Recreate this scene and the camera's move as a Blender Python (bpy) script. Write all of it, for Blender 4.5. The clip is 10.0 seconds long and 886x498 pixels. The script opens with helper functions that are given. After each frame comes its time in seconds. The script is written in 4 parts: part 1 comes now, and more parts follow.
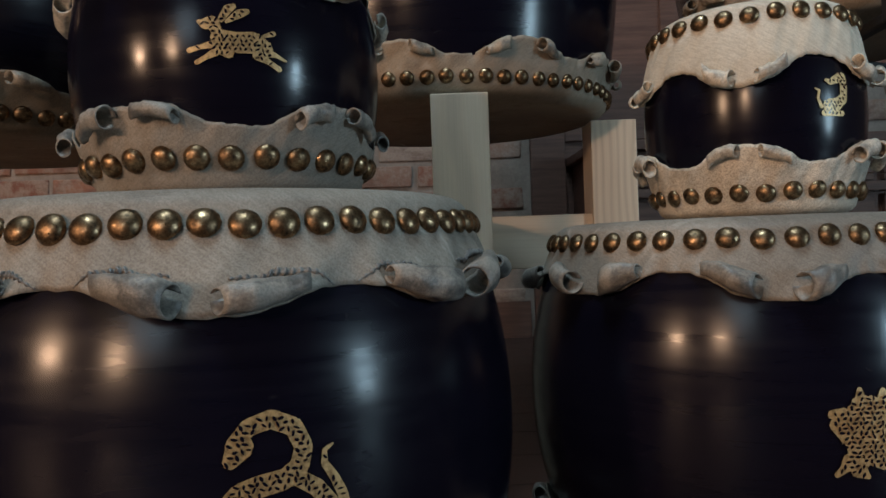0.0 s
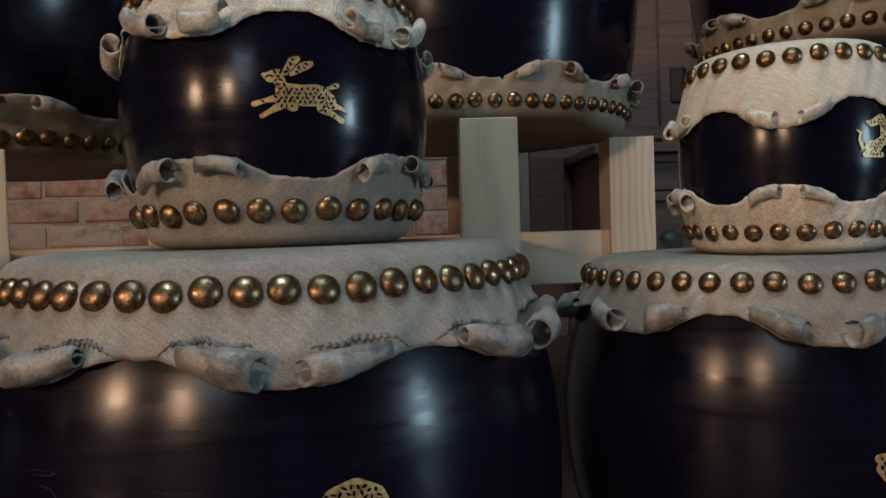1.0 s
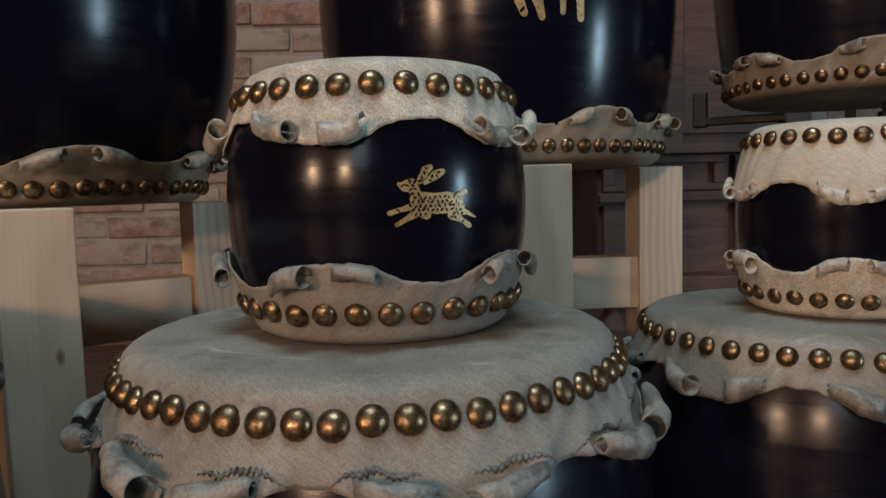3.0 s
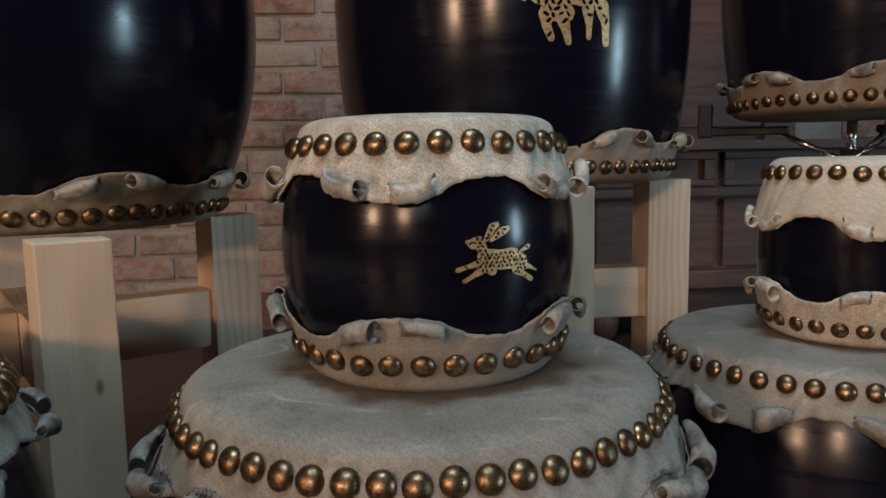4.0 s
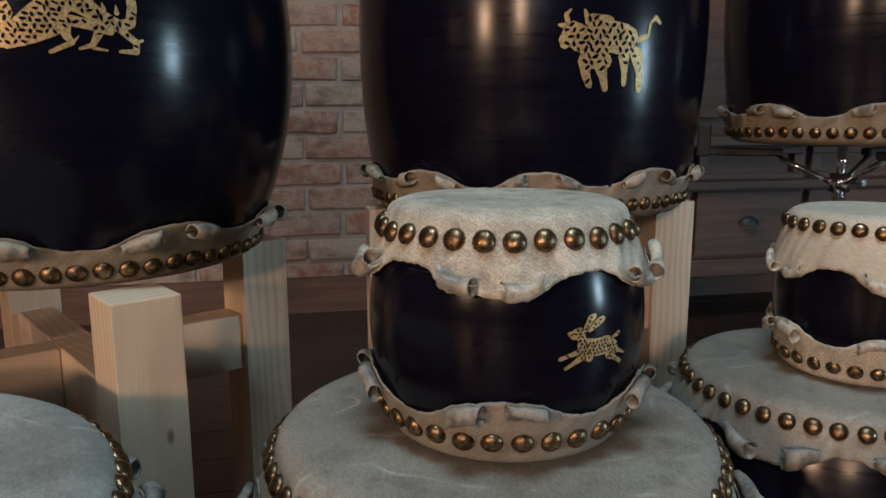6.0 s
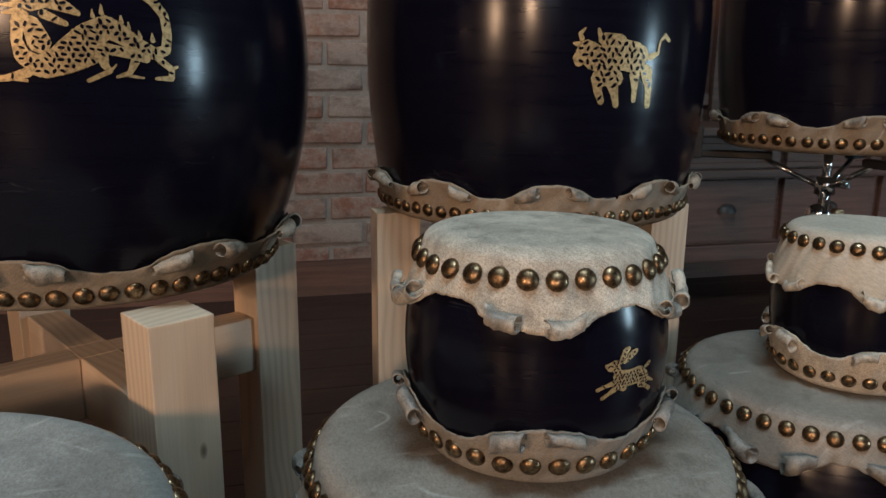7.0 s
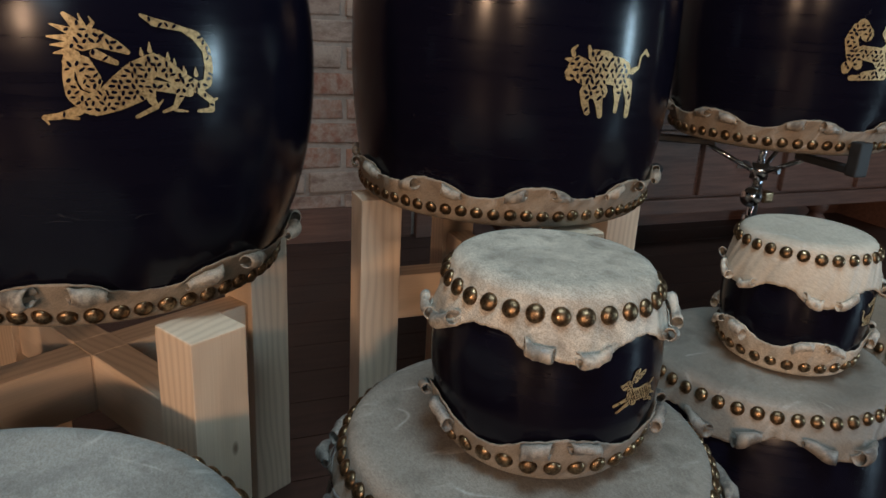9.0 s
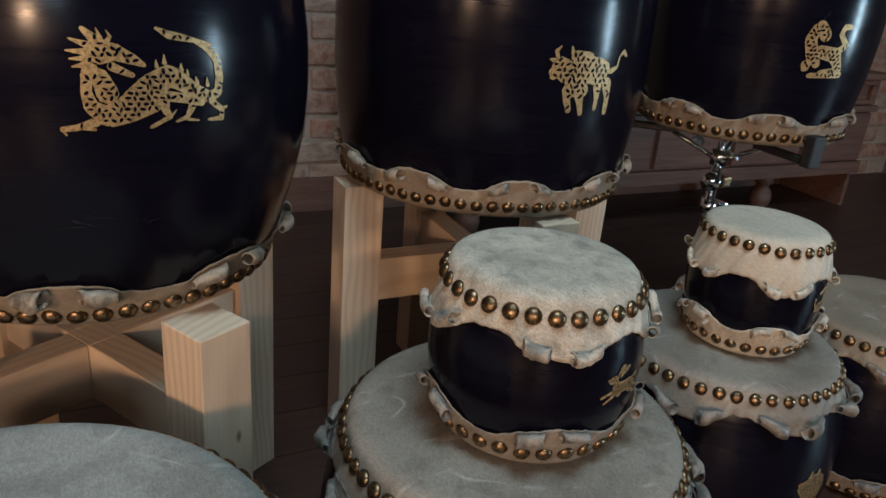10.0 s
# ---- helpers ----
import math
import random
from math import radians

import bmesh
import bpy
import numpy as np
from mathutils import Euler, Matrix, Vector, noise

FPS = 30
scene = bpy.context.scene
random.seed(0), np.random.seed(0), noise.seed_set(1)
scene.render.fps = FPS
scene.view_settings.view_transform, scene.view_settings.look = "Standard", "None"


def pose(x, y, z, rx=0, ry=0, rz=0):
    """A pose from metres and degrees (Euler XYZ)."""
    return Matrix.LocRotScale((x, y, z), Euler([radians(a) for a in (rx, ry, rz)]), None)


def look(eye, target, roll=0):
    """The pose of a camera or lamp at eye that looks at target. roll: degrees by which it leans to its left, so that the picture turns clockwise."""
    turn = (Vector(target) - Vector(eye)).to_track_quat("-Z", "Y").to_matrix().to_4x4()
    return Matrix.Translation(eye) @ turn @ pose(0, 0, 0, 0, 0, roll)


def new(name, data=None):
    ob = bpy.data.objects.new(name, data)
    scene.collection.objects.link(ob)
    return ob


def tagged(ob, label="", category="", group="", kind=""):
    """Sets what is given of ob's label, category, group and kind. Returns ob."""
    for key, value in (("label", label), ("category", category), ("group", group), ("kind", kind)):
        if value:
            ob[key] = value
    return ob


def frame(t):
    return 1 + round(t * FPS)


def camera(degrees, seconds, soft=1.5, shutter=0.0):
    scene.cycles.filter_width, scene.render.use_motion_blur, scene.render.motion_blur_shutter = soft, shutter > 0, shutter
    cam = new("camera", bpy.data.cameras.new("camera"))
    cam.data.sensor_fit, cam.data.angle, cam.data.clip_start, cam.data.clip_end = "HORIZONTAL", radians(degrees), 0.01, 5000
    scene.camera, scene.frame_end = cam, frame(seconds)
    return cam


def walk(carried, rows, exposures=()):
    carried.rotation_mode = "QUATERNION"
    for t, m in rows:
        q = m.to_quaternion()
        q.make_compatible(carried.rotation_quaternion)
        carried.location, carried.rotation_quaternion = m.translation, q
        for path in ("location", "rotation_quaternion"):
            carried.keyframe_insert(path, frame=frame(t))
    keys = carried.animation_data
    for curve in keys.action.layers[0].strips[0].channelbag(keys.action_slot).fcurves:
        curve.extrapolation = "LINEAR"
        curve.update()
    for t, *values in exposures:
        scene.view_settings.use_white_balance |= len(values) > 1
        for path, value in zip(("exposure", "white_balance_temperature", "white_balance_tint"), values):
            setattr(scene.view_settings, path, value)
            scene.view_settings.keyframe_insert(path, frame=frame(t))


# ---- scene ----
cam = camera(62.8, 10.0, soft=1.6)
U = 0.53  # metres per unit of the plan
METRES, EYE, TILT, LEAN, TURN = 1.36 * U, 0.53 * U, -0.44, 2.02, 0.0
ROWS = [
    (0.0, 0.0, 0.0, 0.0, 0.0, 0.0, -0.0),
    (0.5, -0.0341, -0.0004, 0.0286, -0.75, -0.64, -0.07),
    (1.0, -0.0702, -0.001, 0.058, -1.5, -1.2, -0.12),
    (1.5, -0.1048, -0.0016, 0.0858, -2.28, -1.79, -0.22),
    (2.0, -0.1403, -0.003, 0.1148, -2.98, -2.4, -0.26),
    (2.5, -0.1766, -0.0038, 0.1442, -3.86, -3.15, -0.37),
    (4.0, -0.2987, -0.0067, 0.246, -7.11, -6.0, -0.9),
    (4.5, -0.3369, -0.0067, 0.2772, -8.27, -6.88, -1.11),
    (5.0, -0.3749, -0.0079, 0.3076, -9.36, -7.6, -1.29),
    (5.5, -0.4105, -0.0094, 0.3364, -10.35, -8.32, -1.49),
    (7.0, -0.5295, -0.0119, 0.4363, -14.0, -11.63, -2.41),
    (7.5, -0.5677, -0.0125, 0.4676, -15.52, -12.91, -2.84),
    (8.0, -0.6113, -0.0126, 0.5036, -17.38, -14.49, -3.43),
    (8.5, -0.6513, -0.0126, 0.537, -19.15, -15.96, -4.04),
    (9.0, -0.6923, -0.0146, 0.5701, -21.02, -17.4, -4.7),
    (9.5, -0.7308, -0.015, 0.6019, -22.84, -18.85, -5.43),
    (10.0, -0.7718, -0.0153, 0.6355, -24.82, -20.4, -6.28),
]
walk(cam, [(t, pose(0, 0, EYE, TILT, LEAN, TURN) @ pose(METRES * x, METRES * y, METRES * z, 90 + pitch, roll, yaw)) for t, x, y, z, yaw, pitch, roll in ROWS])

# ---- light ----
world = bpy.data.worlds.new("world")
scene.world = world
world.use_nodes = True
wnt = world.node_tree
wbg = wnt.nodes["Background"]
sky = wnt.nodes.new("ShaderNodeTexSky")
sky.sky_type, sky.sun_disc = "NISHITA", False
sky.sun_elevation, sky.sun_rotation = radians(25), radians(90)
wnt.links.new(sky.outputs[0], wbg.inputs[0])
wbg.inputs[1].default_value = 0.08
scene.view_settings.exposure = 0.0


def area_lamp(name, eye, target, w, h, watts, colour):
    data = bpy.data.lights.new(name, "AREA")
    data.shape, data.size, data.size_y, data.energy, data.color = "RECTANGLE", w, h, watts, colour
    ob = new(name, data)
    ob.matrix_world = look(eye, target)
    return ob


# daylight that comes in through the window of the side wall
area_lamp("window_daylight", (2.78, -1.05, 0.62), (0.0, 0.5, 0.50), 0.26, 0.56, 27.0, (0.55, 0.82, 1.0))
# soft cool fill added overhead for the drum tops, no known source
area_lamp("overhead_fill", (-0.35, -0.20, 3.22), (-0.3, 0.4, 0.3), 1.1, 1.1, 54.0, (0.64, 0.87, 1.0))
# daylight through the window behind the camera
area_lamp("rear_window_daylight", (-1.47, -4.76, 2.50), (-0.2, 0.7, 0.3), 1.3, 1.3, 27.0, (0.68, 0.87, 1.0))


def point_lamp(name, place, watts, colour, size):
    data = bpy.data.lights.new(name, "SPOT")
    data.energy, data.color, data.shadow_soft_size = watts, colour, size
    data.spot_size, data.spot_blend = radians(80), 0.6
    ob = new(name, data)
    ob.matrix_world = look(place, (-0.1, 0.75, 0.35))
    return ob


LAMPS = [(-3.51, -2.58, 1.30), (-2.15, -4.02, 1.52)]
for place in LAMPS:
    point_lamp("lamp_bulb", place, 262.0, (1.0, 0.625, 0.39), 0.15)


# ---- materials ----
def material(name, colour, rough=0.5, metal=0.0):
    m = bpy.data.materials.new(name)
    m.use_nodes = True
    b = m.node_tree.nodes["Principled BSDF"]
    b.inputs["Base Color"].default_value = (*colour, 1)
    b.inputs["Roughness"].default_value = rough
    b.inputs["Metallic"].default_value = metal
    return m, m.node_tree, b


def node(nt, kind, **values):
    n = nt.nodes.new(kind)
    for key, value in values.items():
        n.inputs[key].default_value = value
    return n


def coords(nt, scale=(1, 1, 1), spread=0.0):
    """Object coordinates in metres, stretched, and shifted from piece to piece."""
    tc = nt.nodes.new("ShaderNodeTexCoord")
    mp = nt.nodes.new("ShaderNodeMapping")
    mp.inputs["Scale"].default_value = scale
    nt.links.new(tc.outputs["Object"], mp.inputs["Vector"])
    if spread:
        info = nt.nodes.new("ShaderNodeObjectInfo")
        mul = nt.nodes.new("ShaderNodeMath")
        mul.operation = "MULTIPLY"
        mul.inputs[1].default_value = spread
        nt.links.new(info.outputs["Random"], mul.inputs[0])
        nt.links.new(mul.outputs[0], mp.inputs["Location"])
    return mp.outputs[0]


def noise_tex(nt, vec, scale, detail=4.0, rough=0.6):
    n = node(nt, "ShaderNodeTexNoise", Scale=scale, Detail=detail, Roughness=rough)
    nt.links.new(vec, n.inputs["Vector"])
    return n.outputs["Fac"]


def ramp(nt, fac, stops):
    r = nt.nodes.new("ShaderNodeValToRGB")
    while len(r.color_ramp.elements) < len(stops):
        r.color_ramp.elements.new(0.5)
    for e, (pos, col) in zip(r.color_ramp.elements, stops):
        e.position, e.color = pos, (*col, 1)
    nt.links.new(fac, r.inputs[0])
    return r.outputs[0]


def mix(nt, a, b, fac, how="MIX"):
    m = nt.nodes.new("ShaderNodeMixRGB")
    m.blend_type = how
    for i, v in ((0, fac), (1, a), (2, b)):
        if isinstance(v, (int, float)):
            m.inputs[i].default_value = v
        elif isinstance(v, tuple):
            m.inputs[i].default_value = (*v, 1)
        else:
            nt.links.new(v, m.inputs[i])
    return m.outputs[0]


def bump(nt, b, height, strength, distance):
    n = node(nt, "ShaderNodeBump", Strength=strength, Distance=distance)
    nt.links.new(height, n.inputs["Height"])
    nt.links.new(n.outputs[0], b.inputs["Normal"])


def lines(nt, vec, scale, amount, width, strong):
    """Thin wandering lines, broken up by a coarser mask: scuffs and scratches."""
    a = noise_tex(nt, vec, scale, 1.5, 0.5)
    mask = noise_tex(nt, vec, scale * 0.8, 3.0, 0.6)
    one = ramp(nt, a, [(0.5 - width, (0, 0, 0)), (0.5, (strong, strong, strong)), (0.5 + width, (0, 0, 0))])
    two = ramp(nt, mask, [(amount, (0, 0, 0)), (amount + 0.06, (1, 1, 1))])
    return mix(nt, one, two, 1.0, "MULTIPLY")


def m_hide(name, light, dark, stain, mottle=11.0, spots=22.0, grain=0.5):
    m, nt, b = material(name, light, 0.62)
    v = coords(nt, spread=7.0)
    c = ramp(nt, noise_tex(nt, v, mottle, 7.0, 0.68), [(0.38, dark), (0.58, light)])
    fine = noise_tex(nt, v, 900.0, 3.0, 0.7)
    c = mix(nt, c, ramp(nt, fine, [(0.40, (0.42, 0.385, 0.35)), (0.56, (1, 1, 1))]), grain, "MULTIPLY")
    blot = noise_tex(nt, v, spots, 7.0, 0.66)
    c = mix(nt, c, stain, ramp(nt, blot, [(0.50, (0, 0, 0)), (0.72, (0.75, 0.75, 0.75))]))
    streak = noise_tex(nt, coords(nt, (14, 60, 14), 3.0), 1.0, 3.0)
    c = mix(nt, c, (0.62, 0.58, 0.52), ramp(nt, streak, [(0.63, (0, 0, 0)), (0.72, (0.35, 0.35, 0.35))]))
    c = mix(nt, c, (0.66, 0.63, 0.58), lines(nt, coords(nt, spread=17.0), 7.0, 0.55, 0.010, 0.55))
    tc = nt.nodes.new("ShaderNodeTexCoord")
    mp = nt.nodes.new("ShaderNodeMapping")
    mp.inputs["Rotation"].default_value = (0, radians(-36), 0)
    nt.links.new(tc.outputs["Object"], mp.inputs["Vector"])
    mp2 = nt.nodes.new("ShaderNodeMapping")
    mp2.inputs["Scale"].default_value = (70, 200, 800)
    nt.links.new(mp.outputs[0], mp2.inputs["Vector"])
    hair = noise_tex(nt, mp2.outputs[0], 1.0, 2.0, 0.5)
    c = mix(nt, c, ramp(nt, hair, [(0.38, (0.74, 0.71, 0.67)), (0.60, (1, 1, 1))]), 0.55, "MULTIPLY")
    nt.links.new(c, b.inputs["Base Color"])
    nt.links.new(ramp(nt, blot, [(0.3, (0.5, 0.5, 0.5)), (0.7, (0.72, 0.72, 0.72))]), b.inputs["Roughness"])
    bump(nt, b, mix(nt, fine, hair, 0.5), 0.35, 0.0008)
    return m


HIDE = m_hide("grey_rawhide", (0.350, 0.315, 0.270), (0.222, 0.197, 0.168), (0.125, 0.11, 0.092))
HIDE_SCUFFED = m_hide("scuffed_grey_rawhide", (0.44, 0.425, 0.39), (0.29, 0.28, 0.255), (0.17, 0.16, 0.145), 9.0, 16.0)
HIDE_PALE = m_hide("pale_rawhide", (0.76, 0.69, 0.58), (0.50, 0.455, 0.385), (0.17, 0.15, 0.125), 18.0, 34.0, 0.72)
HIDE_CREAM = m_hide("cream_rawhide", (0.70, 0.635, 0.53), (0.56, 0.50, 0.41), (0.38, 0.33, 0.265), 11.0, 22.0, 0.3)
HIDE_TAN = m_hide("tan_rawhide", (0.40, 0.33, 0.25), (0.27, 0.22, 0.17), (0.17, 0.13, 0.10))


def m_rolled(name, light, dark):
    """The handled, glossier hide of the rolled edge, mottled at random with a darker tone."""
    m, nt, b = material(name, light, 0.42)
    v = coords(nt, spread=7.0)
    n = noise_tex(nt, v, 60.0, 6.0, 0.68)
    c = ramp(nt, n, [(0.40, dark), (0.56, light)])
    fine = noise_tex(nt, v, 700.0, 3.0, 0.7)
    c = mix(nt, c, ramp(nt, fine, [(0.40, (0.55, 0.54, 0.53)), (0.58, (1, 1, 1))]), 0.6, "MULTIPLY")
    nt.links.new(c, b.inputs["Base Color"])
    nt.links.new(ramp(nt, n, [(0.35, (0.34, 0.34, 0.34)), (0.65, (0.55, 0.55, 0.55))]), b.inputs["Roughness"])
    bump(nt, b, mix(nt, n, fine, 0.4), 0.5, 0.0014)
    return m


ROLLED = {
    "seam": m_rolled("puckered_seam_hide", (0.20, 0.195, 0.185), (0.055, 0.055, 0.058)),
    "grey_rawhide": m_rolled("rolled_grey_rawhide", (0.30, 0.275, 0.24), (0.12, 0.115, 0.108)),
    "scuffed_grey_rawhide": m_rolled("rolled_scuffed_rawhide", (0.30, 0.29, 0.27), (0.11, 0.11, 0.11)),
    "pale_rawhide": m_rolled("rolled_pale_rawhide", (0.58, 0.52, 0.435), (0.22, 0.205, 0.18)),
    "cream_rawhide": m_rolled("rolled_cream_rawhide", (0.70, 0.63, 0.52), (0.32, 0.29, 0.25)),
    "tan_rawhide": m_rolled("rolled_tan_rawhide", (0.40, 0.335, 0.26), (0.16, 0.135, 0.11)),
}


def m_lacquer(name, lo, hi):
    m, nt, b = material(name, (0.006, 0.006, 0.010), 0.24)
    b.inputs["Specular IOR Level"].default_value = 0.21
    v = coords(nt, (5, 5, 60), 5.0)
    brush = noise_tex(nt, v, 2.0, 4.0, 0.6)
    spot = noise_tex(nt, coords(nt, spread=5.0), 90.0, 4.0, 0.7)
    c = mix(nt, (0.003, 0.003, 0.008), (0.006, 0.005, 0.011), brush)
    c = mix(nt, c, (0.035, 0.03, 0.03), ramp(nt, spot, [(0.70, (0, 0, 0)), (0.78, (0.5, 0.5, 0.5))]))
    c = mix(nt, c, (0.10, 0.10, 0.105), lines(nt, coords(nt, (8, 8, 40), 5.0), 1.6, 0.64, 0.005, 0.30))
    nt.links.new(c, b.inputs["Base Color"])
    nt.links.new(ramp(nt, brush, [(0.3, (lo, lo, lo)), (0.7, (hi, hi, hi))]), b.inputs["Roughness"])
    bump(nt, b, brush, 0.06, 0.0005)
    return m


LACQUER = m_lacquer("black_lacquer", 0.16, 0.23)
WORN_LACQUER = m_lacquer("worn_black_lacquer", 0.17, 0.27)


def m_brass():
    m, nt, b = material("antique_brass", (0.42, 0.27, 0.12), 0.32, 1.0)
    v = coords(nt, spread=9.0)
    n = noise_tex(nt, v, 260.0, 5.0, 0.7)
    c = ramp(nt, n, [(0.34, (0.050, 0.034, 0.022)), (0.50, (0.20, 0.128, 0.072)), (0.66, (0.42, 0.29, 0.165))])
    nt.links.new(c, b.inputs["Base Color"])
    nt.links.new(ramp(nt, n, [(0.35, (0.5, 0.5, 0.5)), (0.65, (0.27, 0.27, 0.27))]), b.inputs["Roughness"])
    bump(nt, b, n, 0.25, 0.0005)
    return m


BRASS = m_brass()
GOLD, gnt, gb = material("gold_paint", (0.55, 0.37, 0.17), 0.45, 0.5)
nt_n = noise_tex(gnt, coords(gnt), 300.0, 4.0, 0.7)
gnt.links.new(ramp(gnt, nt_n, [(0.36, (0.25, 0.16, 0.07)), (0.55, (0.55, 0.38, 0.18))]), gb.inputs["Base Color"])


def m_pine():
    m, nt, b = material("pale_pine", (0.62, 0.46, 0.29), 0.55)
    v = coords(nt, (34, 34, 2.2), 11.0)
    wob = noise_tex(nt, coords(nt, (3, 3, 1.2), 11.0), 1.0, 3.0)
    vadd = nt.nodes.new("ShaderNodeVectorMath")
    vadd.operation = "ADD"
    nt.links.new(v, vadd.inputs[0])
    sc = nt.nodes.new("ShaderNodeVectorMath")
    sc.operation = "SCALE"
    sc.inputs["Scale"].default_value = 4.0
    nt.links.new(wob, sc.inputs[0])
    nt.links.new(sc.outputs[0], vadd.inputs[1])
    w = node(nt, "ShaderNodeTexWave", Scale=0.8, Distortion=2.2, Detail=2.0)
    w.bands_direction = "X"
    nt.links.new(vadd.outputs[0], w.inputs["Vector"])
    c = ramp(nt, w.outputs["Fac"], [(0.1, (0.75, 0.60, 0.45)), (0.62, (0.72, 0.56, 0.41)), (0.97, (0.65, 0.505, 0.37))])
    fib = noise_tex(nt, coords(nt, (700, 700, 12), 11.0), 1.0, 3.0)
    c = mix(nt, c, ramp(nt, fib, [(0.35, (0.86, 0.83, 0.79)), (0.65, (1, 1, 1))]), 0.5, "MULTIPLY")
    kn = node(nt, "ShaderNodeTexVoronoi", Scale=1.0)
    nt.links.new(coords(nt, (11, 11, 5), 11.0), kn.inputs["Vector"])
    c = mix(nt, c, (0.16, 0.07, 0.03), ramp(nt, kn.outputs["Distance"], [(0.030, (0.8, 0.8, 0.8)), (0.055, (0, 0, 0))]))
    nt.links.new(c, b.inputs["Base Color"])
    bump(nt, b, fib, 0.2, 0.0006)
    return m


PINE = m_pine()


def m_brick():
    m, nt, b = material("old_red_brick", (0.30, 0.13, 0.09), 0.85)
    info = nt.nodes.new("ShaderNodeObjectInfo")
    geo = nt.nodes.new("ShaderNodeNewGeometry")
    add = nt.nodes.new("ShaderNodeMath")
    add.operation = "ADD"
    nt.links.new(info.outputs["Random"], add.inputs[0])
    nt.links.new(geo.outputs["Random Per Island"], add.inputs[1])
    fr = nt.nodes.new("ShaderNodeMath")
    fr.operation = "FRACT"
    nt.links.new(add.outputs[0], fr.inputs[0])
    c = ramp(nt, fr.outputs[0], [(0.0, (0.22, 0.095, 0.065)), (0.35, (0.31, 0.14, 0.09)), (0.65, (0.27, 0.15, 0.11)), (0.9, (0.36, 0.28, 0.23))])
    v = coords(nt, spread=13.0)
    n = noise_tex(nt, v, 28.0, 6.0, 0.7)
    c = mix(nt, c, (0.34, 0.25, 0.205), ramp(nt, n, [(0.40, (0, 0, 0)), (0.58, (0.9, 0.9, 0.9))]))
    smear = noise_tex(nt, coords(nt, (1, 1, 2.2), 13.0), 9.0, 5.0, 0.65)
    c = mix(nt, c, (0.12, 0.062, 0.046), ramp(nt, smear, [(0.50, (0, 0, 0)), (0.68, (0.8, 0.8, 0.8))]))
    f = noise_tex(nt, v, 160.0, 4.0, 0.7)
    c = mix(nt, c, ramp(nt, f, [(0.3, (0.6, 0.55, 0.5)), (0.7, (1, 1, 1))]), 0.6, "MULTIPLY")
    nt.links.new(c, b.inputs["Base Color"])
    bump(nt, b, f, 0.5, 0.003)
    return m


BRICK = m_brick()


def m_plain(name, a, c2, scale, rough=0.8, relief=0.002, stretch=(1, 1, 1)):
    m, nt, b = material(name, a, rough)
    v = coords(nt, stretch, 6.0)
    n = noise_tex(nt, v, scale, 6.0, 0.65)
    f = noise_tex(nt, v, scale * 9, 4.0, 0.65)
    c = ramp(nt, n, [(0.35, a), (0.65, c2)])
    c = mix(nt, c, ramp(nt, f, [(0.3, (0.7, 0.7, 0.7)), (0.7, (1, 1, 1))]), 0.6, "MULTIPLY")
    nt.links.new(c, b.inputs["Base Color"])
    bump(nt, b, f, 0.4, relief)
    return m


MORTAR = m_plain("grey_mortar", (0.23, 0.18, 0.15), (0.33, 0.265, 0.225), 14.0, 0.95, 0.004)
# for walls out of view: dimness put into the colour, keeping lacquer reflections dark
PLASTER = m_plain("darkened_plaster", (0.085, 0.08, 0.08), (0.12, 0.115, 0.112), 4.0, 0.9, 0.001)
CEILING = m_plain("grey_ceiling_paint", (0.25, 0.25, 0.26), (0.30, 0.30, 0.31), 4.0, 0.9, 0.001)
FLOORWOOD = m_plain("dark_floor_boards", (0.036, 0.016, 0.012), (0.062, 0.029, 0.021), 3.0, 0.45, 0.001, (1.5, 22, 22))
OLDWOOD = m_plain("weathered_brown_wood", (0.078, 0.034, 0.024), (0.138, 0.068, 0.047), 2.6, 0.6, 0.0015, (2.0, 20, 30))
CHROME, cnt, cb = material("chrome", (0.75, 0.76, 0.78), 0.12, 1.0)
IRON = m_plain("dark_iron", (0.02, 0.018, 0.017), (0.05, 0.042, 0.04), 40.0, 0.5, 0.0005)
BLACKRUBBER = m_plain("black_rubber", (0.012, 0.012, 0.013), (0.02, 0.02, 0.022), 60.0, 0.6, 0.0003)


# ---- mesh helpers ----
def mesh_of(bm, mat, smooth=False, name="mesh"):
    me = bpy.data.meshes.new(name)
    bm.normal_update()
    bm.to_mesh(me)
    bm.free()
    me.materials.append(mat)
    if smooth:
        for p in me.polygons:
            p.use_smooth = True
    return me


def part(name, me, parent, label="", m=None):
    ob = new(name, me)
    if parent:
        ob.parent = parent
    if m is not None:
        ob.matrix_basis = m
    if label:
        ob["label"] = label
    return ob


def thing(name, place, label, category, group="", rz=0.0, kind=""):
    ob = new(name)
    ob.matrix_basis = pose(*place, 0, 0, rz)
    return tagged(ob, label, category, group, kind)


def box_bm(x0, x1, y0, y1, z0, z1, bevel=0.0, segs=1, bm=None):
    bm = bm or bmesh.new()
    made = bmesh.ops.create_cube(bm, size=1.0, matrix=Matrix.LocRotScale(((x0 + x1) / 2, (y0 + y1) / 2, (z0 + z1) / 2), None, (x1 - x0, y1 - y0, z1 - z0)))
    if bevel:
        edges = {e for v in made["verts"] for e in v.link_edges}
        bmesh.ops.bevel(bm, geom=list(edges), offset=bevel, segments=segs, affect="EDGES", profile=0.6)
    return bm


